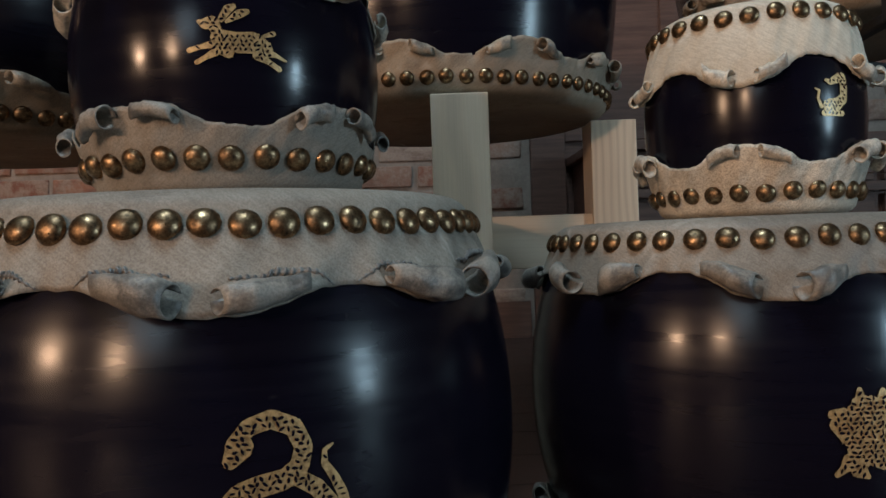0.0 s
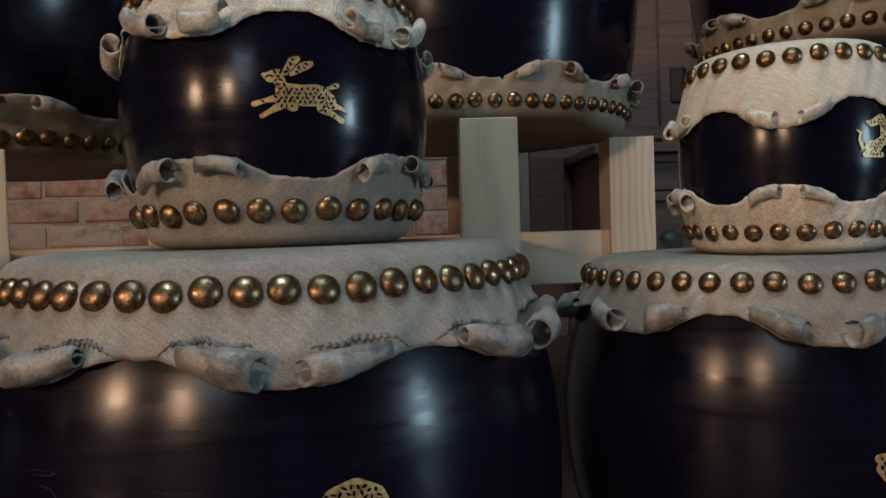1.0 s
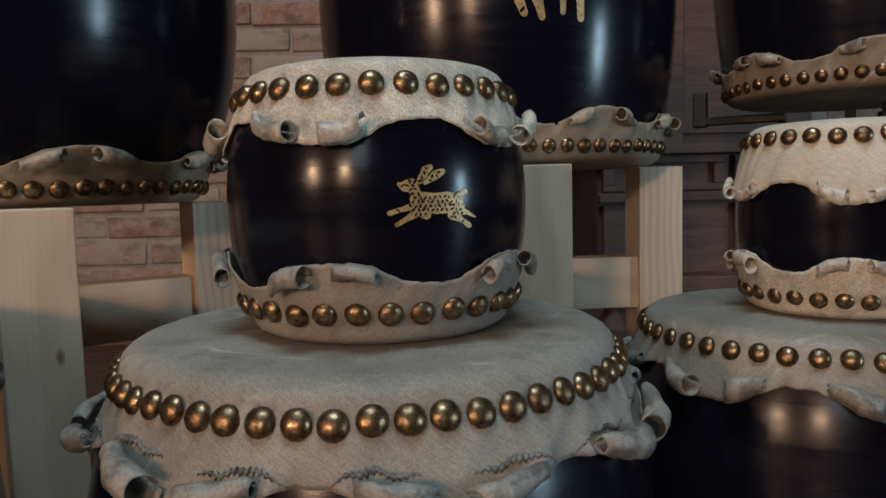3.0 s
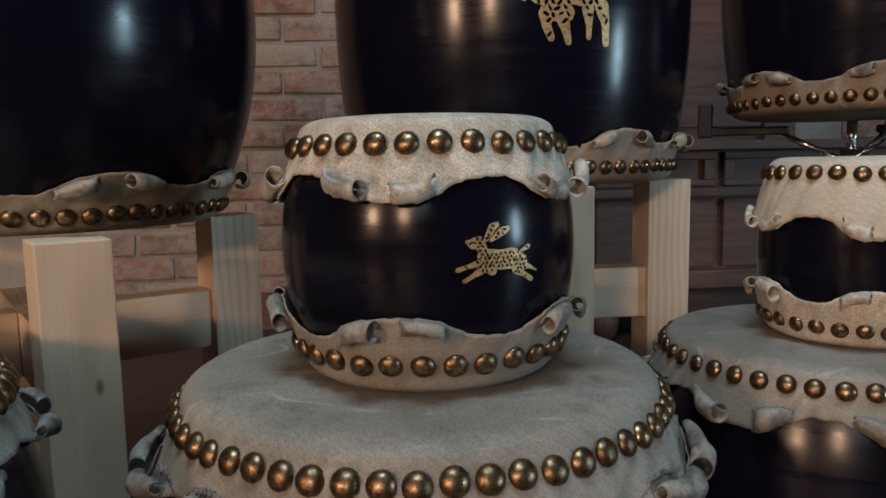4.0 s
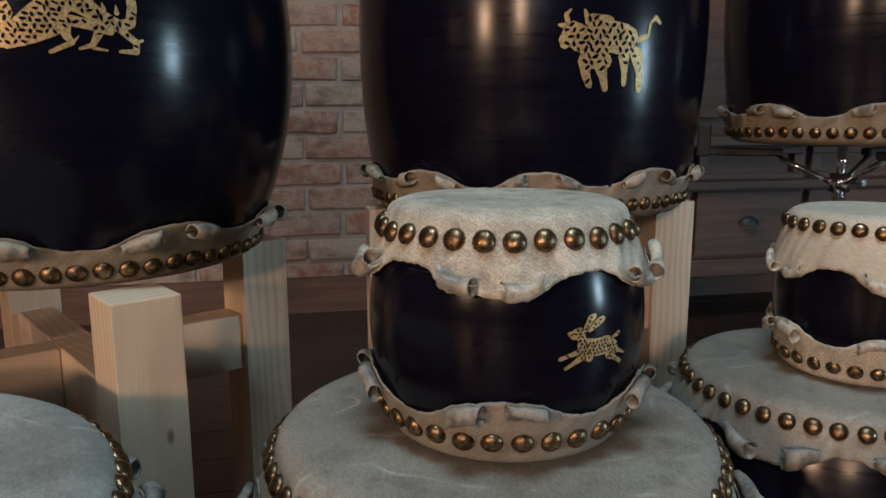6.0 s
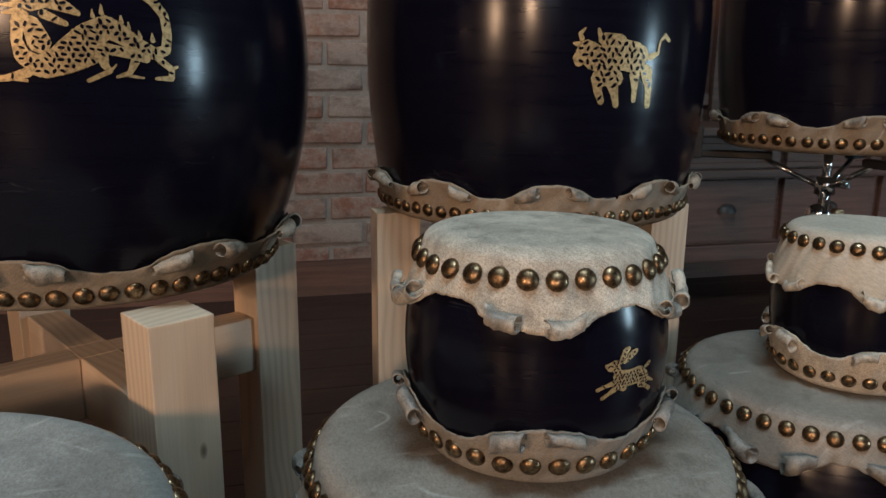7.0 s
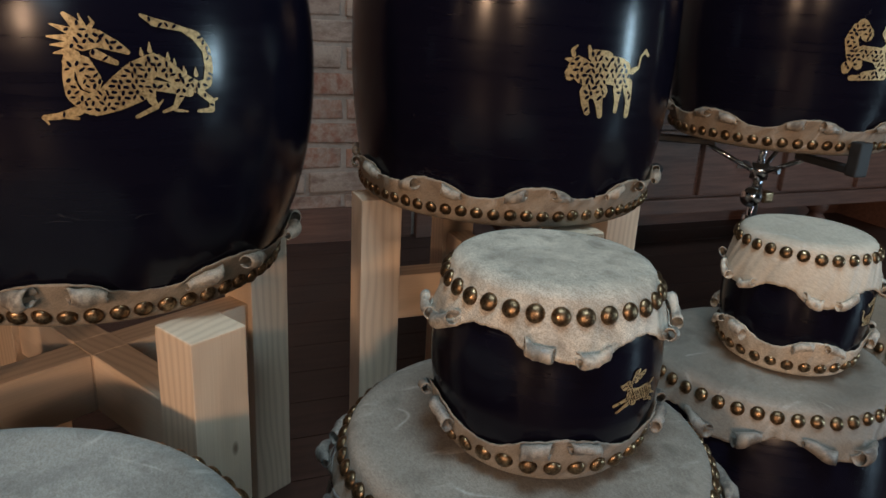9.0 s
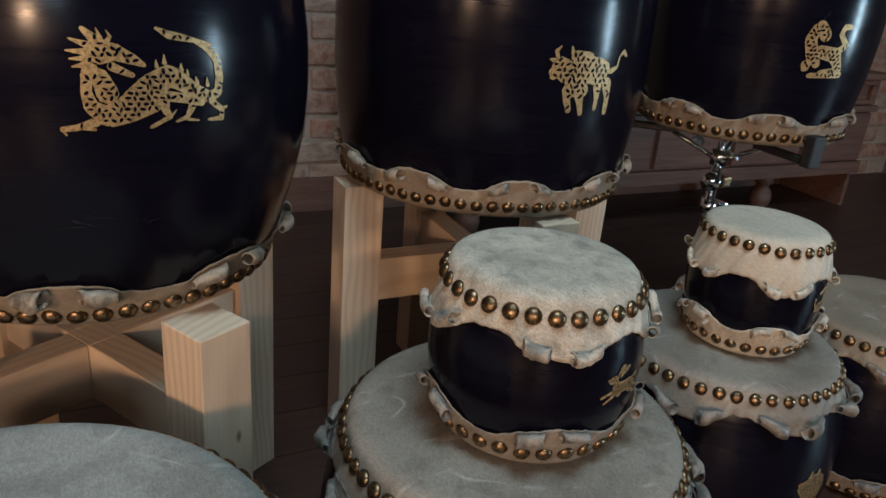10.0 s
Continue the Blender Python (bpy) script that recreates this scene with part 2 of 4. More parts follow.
def revolve(profile, n, closed_top=False):
    """A mesh turned from (radius, height) pairs, as vertices and faces."""
    bm = bmesh.new()
    rings = []
    for r, z in profile:
        if r < 1e-6:
            rings.append([bm.verts.new((0, 0, z))])
        else:
            rings.append([bm.verts.new((r * math.cos(math.tau * i / n), r * math.sin(math.tau * i / n), z)) for i in range(n)])
    for a, b in zip(rings, rings[1:]):
        for i in range(n):
            j = (i + 1) % n
            if len(a) == 1:
                bm.faces.new((a[0], b[i], b[j]))
            elif len(b) == 1:
                bm.faces.new((a[j], a[i], b[0]))
            else:
                bm.faces.new((a[i], b[i], b[j], a[j]))
    bmesh.ops.recalc_face_normals(bm, faces=bm.faces)
    return bm


# ---- drums ----
def stud_mesh(d):
    r = d / 2
    prof = [(0, 0.31 * d), (0.30 * r, 0.30 * d), (0.58 * r, 0.255 * d), (0.80 * r, 0.18 * d), (0.94 * r, 0.09 * d), (r, 0.02 * d), (0.97 * r, -0.04 * d)]
    return mesh_of(revolve(prof, 14), BRASS, True, "stud")


class Shape:
    """The barrel's outline: height, radius at the ends and at the belly."""

    def __init__(self, h, rr, rb):
        self.h, self.rr, self.rb = h, rr, rb

    def r(self, z):
        return self.rb - (self.rb - self.rr) * abs(2 * z / self.h - 1) ** 2.1


def wrap(a, n):
    """Distance in radians from a to the next of n evenly spaced angles."""
    step = math.tau / n
    return (a + step / 2) % step - step / 2


def smooth(a, b, x):
    f = min(1.0, max(0.0, (x - a) / (b - a)))
    return f * f * (3 - 2 * f)


def seam_bm(mid, sign, a0, a1, rad, column, skin, k):
    """A puckered cord that runs over a loop, from above its mouth down to its outer end."""
    bm = bmesh.new()
    n, m = 72, 6
    rings = []
    for i in range(n + 1):
        f = i / n
        a = mid + sign * (a0 + (a1 - a0) * (0.18 + 1.12 * f))
        d, low, fold, x = column(a)
        r0, z0 = skin(a, d, low, fold, x, 1.0)
        up = rad * (2.35 - 0.35 * f - 1.85 * f ** 3.2) * (1 + 0.05 * math.sin(f * 17 + k))
        r1, z = skin(a, d, low, fold, x, 1.0 - up / d)
        w = 0.0017 * (0.35 + math.sin(math.pi * min(1.0, f + 0.04))) * (0.72 + 0.38 * math.sin(f * 88 + k * 2))
        ring = []
        for j in range(m):
            q = math.tau * j / m
            r, zz = r1 + 0.0002 + w * 0.8 * math.cos(q), z + 1.25 * w * math.sin(q)
            b = a + sign * 0.4 * w / r1 * math.sin(q)
            ring.append(bm.verts.new((r * math.cos(b), r * math.sin(b), zz)))
        rings.append(ring)
    for p, q in zip(rings, rings[1:]):
        for j in range(m):
            bm.faces.new((p[j - 1], p[j], q[j], q[j - 1]))
    bm.faces.new(rings[0])
    bm.faces.new(rings[-1])
    bmesh.ops.recalc_face_normals(bm, faces=bm.faces)
    return bm


def hide_mesh(sh, depth, amp, pairs, phase, half, edge, mat, seed, rho, length):
    """The skin over one end (the end is at z = h): a flat head, a rounded rim and a skirt with a waved edge, which is rolled outwards
    into pairs of loops; the open mouths of a pair face each other."""
    rng = random.Random(seed)
    n = 52 * pairs
    thick = 0.0022
    big = sh.rr > 0.13
    cut = 0.75 if big else 0.45
    offs = [rng.uniform(-1, 1) for _ in range(12)]
    # each loop: radius, inner end, outer end
    reach = length / 2 / sh.rr
    loops = [[(rho * rng.uniform(0.84, 1.12), half - reach * rng.uniform(0.85, 1.1), half + reach * rng.uniform(0.8, 1.25)) for _ in range(2)] for _ in range(pairs)]
    bm = bmesh.new()
    wide = edge * 1.7
    inner = sh.r(sh.h - edge) + thick - wide
    flat = [0.25, 0.5, 0.7, 0.85, 0.95]
    rows = []
    top = bm.verts.new((0, 0, sh.h))
    angles = [math.tau * i / n for i in range(n)]
    for f in flat:
        rows.append([bm.verts.new((inner * f * math.cos(a), inner * f * math.sin(a), sh.h)) for a in angles])
    for k in range(6):
        q = k / 5 * math.pi / 2
        rr, z = inner + wide * math.sin(q), sh.h - edge * (1 - math.cos(q))
        rows.append([bm.verts.new((rr * math.cos(a), rr * math.sin(a), z)) for a in angles])
    steps, turns, along = 13, 24, 10
    scale = (sh.rr / 0.15) ** 0.4

    def column(a):
        """Depth of the skirt's edge at the angle a, how near a pair of loops is, the puckers beside it and the tab between its loops."""
        w = wrap(a - phase, pairs)
        k = round((a - phase - w) / (math.tau / pairs)) % pairs
        x = abs(w)
        a1 = loops[k][0 if w < 0 else 1][2]
        low = math.exp(-(w * pairs / math.pi / 0.60) ** 4)
        d = depth + amp * 1.15 * (2 * low - 1) + amp * 0.30 * math.sin(a * 3 + offs[0] * 3) + amp * 0.16 * math.sin(a * 7 + offs[1] * 3) + amp * 0.05 * math.sin(a * 53 + offs[5] * 9) + amp * 0.04 * math.sin(a * 97 + offs[6] * 9)
        d += rho * 0.12 * math.exp(-(x / (half * 0.5)) ** 2)
        fold = math.exp(-((x - a1 - 0.10 * reach) / (0.28 * reach)) ** 2) - 0.7 * math.exp(-((x - a1 - 0.75 * reach) / (0.25 * reach)) ** 2)
        return d, low, fold, x

    def skin(a, d, low, fold, x, f):
        """Radius and height of the skirt at the share f of its depth."""
        z = sh.h - edge - (d - edge) * f
        lift = f ** 3 * (0.0022 * low + (0.0030 if big else 0.0010) * fold) * scale - f ** 4 * 0.0010 * (x < half * 0.5)
        ripple = 0.0008 * math.sin(a * pairs * 3 + offs[2] * 9) * f + 0.0006 * math.sin(a * 17 + offs[3] * 9 + f * 4) + 0.0004 * math.sin(a * 41 + f * 9)
        pucker = 0.0007 * scale * low * f * f * math.sin(a * 95 + 3 * math.sin(f * 7 + offs[7] * 5)) * (x > half * 0.9)
        return sh.r(z) + thick + lift + ripple + pucker, z

    cols = [(a, *column(a)) for a in angles]
    for k in range(1, steps + 1):
        row = []
        for a, d, low, fold, x in cols:
            r, z = skin(a, d, low, fold, x, k / steps)
            row.append(bm.verts.new((r * math.cos(a), r * math.sin(a), z)))
        rows.append(row)
    # the loops: the edge rolled outwards and up into short tubes that pass into the skirt
    tubes, seams, seamed = [], [], rho > 0.0102
    for k in range(pairs):
        for side in (0, 1):
            sign = 1 if side else -1
            rad, a0, a1 = loops[k][side]
            mid = phase + k * math.tau / pairs
            twist, squash, share = rng.uniform(-0.25, 0.25), rng.uniform(0.92, 1.10), rng.uniform(0.84, 0.97)
            tube = bmesh.new()
            outer, inner_wall = [], []
            for i in range(along + 1):
                f = i / along
                x = a0 + (a1 - a0) * f
                a = mid + sign * x
                d, low, fold, xx = column(a)
                r0, z0 = skin(a, d, low, fold, xx, 1.0)
                size = rad * (1 + 0.03 * math.sin(f * 9 + offs[4] * 9 + k))
                size *= (0.86 + 0.14 * math.sin(math.pi * f)) * (1 - 0.42 * f ** 2.2) if big else 1 + 0.10 * (2 * f - 1) ** 2
                deep = 0.86 if big else 0.90
                rc, zc = r0 + size * deep * (0.94 - (0.40 if big else 0.0) * f ** 3) - 0.0004, z0 + size * (1.12 if big else 0.98)
                for wall, less in ((outer, 0.0), (inner_wall, 0.0010)):
                    ring = []
                    for t in range(turns + 1):
                        q = math.tau * (0.02 + share * t / turns)
                        curl = 1 - 0.16 * (t / turns) ** 3
                        p = max(size * curl * (1 + 0.05 * math.sin(q * 2 + twist * 20 + f * 2) + 0.02 * math.sin(q * 5 - f * 8)) - less, 0.0006)
                        back = cut * size / sh.rr * (0.5 - 0.5 * math.cos(q + twist)) * ((1 - f) ** 2 - (0.35 if big else 0.8) * f ** 2)
                        b = a + sign * back
                        r = rc - p * math.cos(q) * deep
                        ring.append(tube.verts.new((r * math.cos(b), r * math.sin(b), zc - p * math.sin(q) * squash)))
                    wall.append(ring)
            sheets = list(zip(outer, outer[1:])) + list(zip(inner_wall, inner_wall[1:])) + [(outer[0], inner_wall[0]), (outer[-1], inner_wall[-1])]
            for p, q in sheets:
                for t in range(turns):
                    tube.faces.new((p[t], p[t + 1], q[t + 1], q[t]))
            for t in (0, turns):
                for i in range(along):
                    tube.faces.new((outer[i][t], outer[i + 1][t], inner_wall[i + 1][t], inner_wall[i][t]))
            bmesh.ops.recalc_face_normals(tube, faces=tube.faces)
            if seamed:
                seams.append(mesh_of(seam_bm(mid, sign, a0, a1, rad, column, skin, k), ROLLED["seam"], True, "seam"))
            tubes.append(mesh_of(tube, ROLLED[mat.name], True, "loop"))
    for i in range(n):
        bm.faces.new((top, rows[0][i], rows[0][(i + 1) % n]))
    for p, q in zip(rows, rows[1:]):
        for i in range(n):
            j = (i + 1) % n
            bm.faces.new((p[i], q[i], q[j], p[j]))
    return mesh_of(bm, mat, True, "hide"), tubes, seams


def head(drum, sh, spec, upside, mat, label):
    """One skin with its studs and its loops. spec: depth, amp, pairs, phase, half, stud count, stud phase, stud depth, stud size, loop radius, loop length."""
    depth, amp, pairs, phase, half, count, sphase, sdepth, sd, rho, length = spec
    phase, half, sphase = radians(phase), radians(half), radians(sphase)
    edge = 0.016 * U + 0.026 * sh.rr
    if upside:  # built upright, then turned about the x axis, which mirrors the angles
        phase, sphase = -phase, -sphase
    flip = pose(0, 0, sh.h, 180, 0, 0) if upside else Matrix()
    seed = int(abs(phase * 1000)) + pairs + int(sh.rr * 1e4)
    rng = random.Random(seed)
    sheet, tubes, seams = hide_mesh(sh, depth, amp, pairs, phase, half, edge, mat, seed, rho, length)
    skin = part("drumhead", sheet, drum, label, flip)
    for tube in tubes:
        part("rolled_loop", tube, skin)
    for seam in seams:
        part("seam", seam, skin, "dark puckered seam over the rolled edge")
    solid = skin.modifiers.new("thickness", "SOLIDIFY")
    solid.thickness, solid.offset = 0.0011, -1.0
    stud = stud_mesh(sd * 1.05)
    for i in range(count):
        a = sphase + math.tau * i / count + rng.uniform(-0.0035, 0.0035)
        z = sh.h - sdepth + rng.uniform(-0.0009, 0.0009)
        r = sh.r(z) + 0.0030
        slope = (sh.r(z + 0.002) - sh.r(z - 0.002)) / 0.004
        out = Vector((math.cos(a), math.sin(a), -slope)).normalized()
        m = Matrix.Translation((r * math.cos(a), r * math.sin(a), z)) @ out.to_track_quat("Z", "Y").to_matrix().to_4x4() @ pose(0, 0, 0, rng.uniform(-7, 7), rng.uniform(-7, 7), rng.uniform(0, 360))
        part("stud", stud, skin, "", m)
    return skin


def emblem(drum, sh, angle, zc, size, strokes, gaps, label):
    """A flat gold ornament painted on the barrel: rounded bars and ovals in a plan of width 1, bent round it."""
    bm = bmesh.new()

    def lay(points, lift):
        vs = []
        for u, v in points:
            z = zc + v * size
            r = sh.r(z)
            a = angle + u * size / r
            vs.append(bm.verts.new(((r + lift) * math.cos(a), (r + lift) * math.sin(a), z)))
        return vs

    def bar(p, lift, mi):
        (x0, y0, w0), (x1, y1, w1) = p
        n = 6
        dx, dy = x1 - x0, y1 - y0
        ln = math.hypot(dx, dy) or 1e-6
        nx, ny = -dy / ln, dx / ln
        a = lay([(x0 + dx * i / n + nx * (w0 + (w1 - w0) * i / n), y0 + dy * i / n + ny * (w0 + (w1 - w0) * i / n)) for i in range(n + 1)], lift)
        b = lay([(x0 + dx * i / n - nx * (w0 + (w1 - w0) * i / n), y0 + dy * i / n - ny * (w0 + (w1 - w0) * i / n)) for i in range(n + 1)], lift)
        for i in range(n):
            bm.faces.new((b[i], b[i + 1], a[i + 1], a[i])).material_index = mi
        for x, y, w, l2 in ((x0, y0, w0, lift + 2e-6), (x1, y1, w1, lift + 4e-6)):
            oval((x, y, w, w, 0), l2, mi)

    def oval(p, lift, mi):
        x, y, rx, ry, turn = p
        if rx < 1e-4:
            return
        c, s = math.cos(radians(turn)), math.sin(radians(turn))
        n = 8
        mid = lay([(x, y)], lift)[0]
        ring = lay([(x + rx * math.cos(math.tau * i / n) * c - ry * math.sin(math.tau * i / n) * s, y + rx * math.cos(math.tau * i / n) * s + ry * math.sin(math.tau * i / n) * c) for i in range(n)], lift)
        for i in range(n):
            bm.faces.new((mid, ring[i], ring[(i + 1) % n])).material_index = mi

    lift = 0.0003
    for p in strokes:
        for q0, q1 in zip(p, p[1:]):
            bar((q0, q1), lift, 0)
            lift += 0.000005
    lift += 0.0001
    for p in gaps:
        lift += 0.000005
        oval(p, lift, 1)
    me = mesh_of(bm, GOLD, False, "emblem")
    me.materials.append(LACQUER)
    return tagged(part("painted_emblem", me, drum, label), kind="stuff")


def drum(place, h, rr, rb, top, bottom, label, mats=(HIDE, HIDE), art=None, group="lacquered drums", coat=LACQUER):
    """place in plan units with the base's height; h, rr, rb in plan units too."""
    d = thing("drum", [c * U for c in place], label, "drum", group)
    # rr is the barrel's radius at the row of studs; the ends lie a little inside it
    k = (1 - 2 * bottom[7] / h) ** 2.1
    sh = Shape(h * U, (rb - (rb - rr + 0.004) / k) * U, rb * U)
    prof = [(0, 0.004)] + [(sh.r(sh.h * i / 48) - 0.0006 - max(0.0, 0.030 * U - min(i, 48 - i) / 48 * sh.h) ** 2 / (0.030 * U) * 2.4, max(0.004, min(sh.h - 0.004, sh.h * i / 48))) for i in range(49)] + [(0, sh.h - 0.004)]
    part("barrel", mesh_of(revolve(prof, 128), coat, True, "barrel"), d, "black lacquered wooden barrel")
    su = lambda s: (s[0] * U, s[1] * U, s[2], s[3], s[4], s[5], s[6], s[7] * U, s[8] * U, s[9] * U, s[10] * U)
    head(d, sh, su(top), False, mats[0], "rawhide skin with brass studs and rolled edge")
    head(d, sh, su(bottom), True, mats[1], "rawhide skin with brass studs and rolled edge")
    if art:
        angle, z, size, strokes, pitch = art
        emblem(d, sh, radians(angle), (z - place[2]) * U, size * U, strokes, lace(strokes, pitch, int(size * 1e4)), "flat gold painted ornament with dark lace pattern")
    return d


def depth_in(x, y, strokes):
    """How deep a point lies inside the nearest stroke, and which way that stroke runs (degrees)."""
    best, way = -1.0, 0.0
    for st in strokes:
        for (x0, y0, w0), (x1, y1, w1) in zip(st, st[1:]):
            dx, dy = x1 - x0, y1 - y0
            f = min(1.0, max(0.0, ((x - x0) * dx + (y - y0) * dy) / (dx * dx + dy * dy + 1e-9)))
            deep = w0 + (w1 - w0) * f - math.hypot(x - x0 - dx * f, y - y0 - dy * f)
            if deep > best:
                best, way = deep, math.degrees(math.atan2(dy, dx))
    return best, way


def lace(strokes, pitch, seed):
    """Small dark leaves left free of paint, in staggered rows inside the wider strokes."""
    rng = random.Random(seed)
    out = []
    n = int(0.8 / pitch)
    for j in range(-n, n + 1):
        for i in range(-n, n + 1):
            x = (i + 0.5 * (j % 2)) * pitch + rng.uniform(-0.14, 0.14) * pitch
            y = j * pitch * 0.80 + rng.uniform(-0.12, 0.12) * pitch
            deep, way = depth_in(x, y, strokes)
            if deep > pitch * 0.38:
                out.append((x, y, pitch * rng.uniform(0.36, 0.54), pitch * rng.uniform(0.17, 0.27), way + 55 + 70 * ((i + j) % 2) + rng.uniform(-20, 20)))
    return out


LONG_STROKES_A = [
    [(-0.342, 0.063, 0.032), (-0.358, -0.054, 0.03), (-0.336, -0.142, 0.043), (-0.255, -0.199, 0.06), (-0.149, -0.168, 0.078), (-0.07, -0.103, 0.087), (0.012, -0.027, 0.081), (0.107, 0.036, 0.063), (0.187, -0.006, 0.056), (0.27, -0.063, 0.045), (0.373, -0.112, 0.037), (0.439, -0.087, 0.03), (0.453, 0.008, 0.028), (0.442, 0.114, 0.028), (0.379, 0.197, 0.03), (0.29, 0.238, 0.015), (0.207, 0.256, 0.022), (0.126, 0.272, 0.024), (0.056, 0.31, 0.009)],
    [(-0.227, -0.234, 0.03), (-0.098, -0.199, 0.032), (0.026, -0.153, 0.028)],
    [(0.087, -0.087, 0.032), (0.217, -0.112, 0.03), (0.318, -0.143, 0.024)],
    [(-0.276, 0.032, 0.049), (-0.244, -0.065, 0.063)],
]
LONG_STROKES_B = [
    [(-0.272, 0.169, 0.067), (-0.192, 0.175, 0.05), (-0.093, 0.133, 0.032), (-0.033, 0.101, 0.015)],
    [(-0.21, 0.091, 0.026), (-0.101, 0.041, 0.016)],
    [(-0.267, 0.221, 0.037), (-0.345, 0.3, 0.013)],
    [(-0.298, 0.2, 0.027), (-0.42, 0.245, 0.004)],
    [(-0.302, 0.169, 0.027), (-0.44, 0.178, 0.005)],
    [(-0.315, 0.137, 0.024), (-0.426, 0.133, 0.004)],
    [(-0.328, 0.105, 0.024), (-0.416, 0.088, 0.004)],
    [(-0.305, 0.085, 0.022), (-0.378, 0.042, 0.004)],
    [(-0.232, 0.222, 0.015), (-0.201, 0.258, 0.01), (-0.22, 0.292, 0.003)],
    [(-0.254, 0.247, 0.013), (-0.272, 0.303, 0.003)],
    [(-0.318, -0.231, 0.028), (-0.421, -0.263, 0.019), (-0.498, -0.272, 0.016)],
    [(-0.5, -0.274, 0.01), (-0.479, -0.31, 0.004)],
]
LONG_STROKES_C = [
    [(-0.421, -0.263, 0.011), (-0.327, -0.277, 0.009)],
    [(0.069, -0.098, 0.041), (0.082, -0.18, 0.024), (0.11, -0.217, 0.015), (-0.008, -0.274, 0.012)],
    [(0.109, -0.223, 0.009), (0.147, -0.178, 0.004)],
    [(0.254, -0.156, 0.026), (0.219, -0.225, 0.015), (0.148, -0.25, 0.009)],
    [(0.218, -0.243, 0.01), (0.295, -0.254, 0.006)],
    [(0.394, -0.144, 0.022), (0.464, -0.199, 0.019), (0.462, -0.255, 0.018), (0.368, -0.257, 0.01)],
    [(0.464, -0.199, 0.011), (0.501, -0.185, 0.008)],
    [(0.09, 0.109, 0.015), (0.09, 0.159, 0.003)],
    [(0.042, 0.089, 0.013), (0.04, 0.127, 0.003)],
    [(0.192, 0.062, 0.015), (0.192, 0.103, 0.003)],
    [(0.231, 0.032, 0.011), (0.23, 0.066, 0.003)],
]
LONG_STROKES_D = [
    [(0.292, -0.018, 0.014), (0.284, 0.02, 0.003)],
    [(0.363, -0.033, 0.015), (0.36, 0.011, 0.003)],
    [(-0.064, -0.026, 0.013), (-0.07, 0.013, 0.003)],
]
ART_LONG = (-77.2, 1.223, 0.255, LONG_STROKES_A + LONG_STROKES_B + LONG_STROKES_C + LONG_STROKES_D, 0.04)
BULK_STROKES_A = [
    [(-0.209, 0.066, 0.132), (-0.031, 0.115, 0.136), (0.13, 0.086, 0.136)],
    [(-0.208, 0.242, 0.06), (-0.054, 0.227, 0.064)],
    [(-0.373, 0.136, 0.104), (-0.286, 0.074, 0.113)],
    [(-0.446, 0.078, 0.057), (-0.445, 0.047, 0.045)],
    [(-0.427, 0.244, 0.023), (-0.443, 0.288, 0.019), (-0.4, 0.333, 0.009)],
    [(-0.242, 0.232, 0.03), (-0.276, 0.328, 0.013)],
    [(-0.454, 0.197, 0.026), (-0.501, 0.204, 0.009)],
    [(-0.205, -0.066, 0.098), (-0.082, -0.094, 0.075)],
    [(-0.254, -0.096, 0.072), (-0.257, -0.192, 0.041), (-0.213, -0.298, 0.032)],
    [(-0.121, -0.114, 0.068), (-0.086, -0.231, 0.038), (-0.061, -0.33, 0.03)],
    [(0.111, -0.058, 0.057), (0.124, -0.186, 0.03), (0.124, -0.289, 0.024)],
]
BULK_STROKES_B = [
    [(0.242, -0.032, 0.068), (0.283, -0.181, 0.038), (0.289, -0.333, 0.032)],
    [(0.283, 0.103, 0.034), (0.365, 0.134, 0.015), (0.385, 0.245, 0.011), (0.448, 0.292, 0.019)],
    [(0.448, 0.292, 0.026), (0.501, 0.252, 0.017)],
]
ART_BULK = (-85.1, 1.193, 0.234, BULK_STROKES_A + BULK_STROKES_B, 0.066)
CURL_STROKES = [
    [(-0.335, 0.555, 0.118), (-0.177, 0.342, 0.143)],
    [(-0.42, 0.467, 0.126), (-0.503, 0.235, 0.135), (-0.38, -0.088, 0.151), (-0.219, -0.289, 0.101)],
    [(-0.222, -0.014, 0.143), (0.199, -0.074, 0.168), (0.415, -0.387, 0.101)],
    [(-0.459, -0.327, 0.118), (-0.461, -0.391, 0.093)],
    [(-0.31, -0.561, 0.059), (0.495, -0.506, 0.076)],
    [(-0.049, -0.493, 0.076), (0.239, -0.437, 0.076)],
    [(0.269, 0.013, 0.084), (0.431, 0.167, 0.076), (0.218, 0.386, 0.059), (0.274, 0.553, 0.063), (0.438, 0.561, 0.059)],
]
ART_CURL = (-103.1, 1.280, 0.125, CURL_STROKES, 0.11)
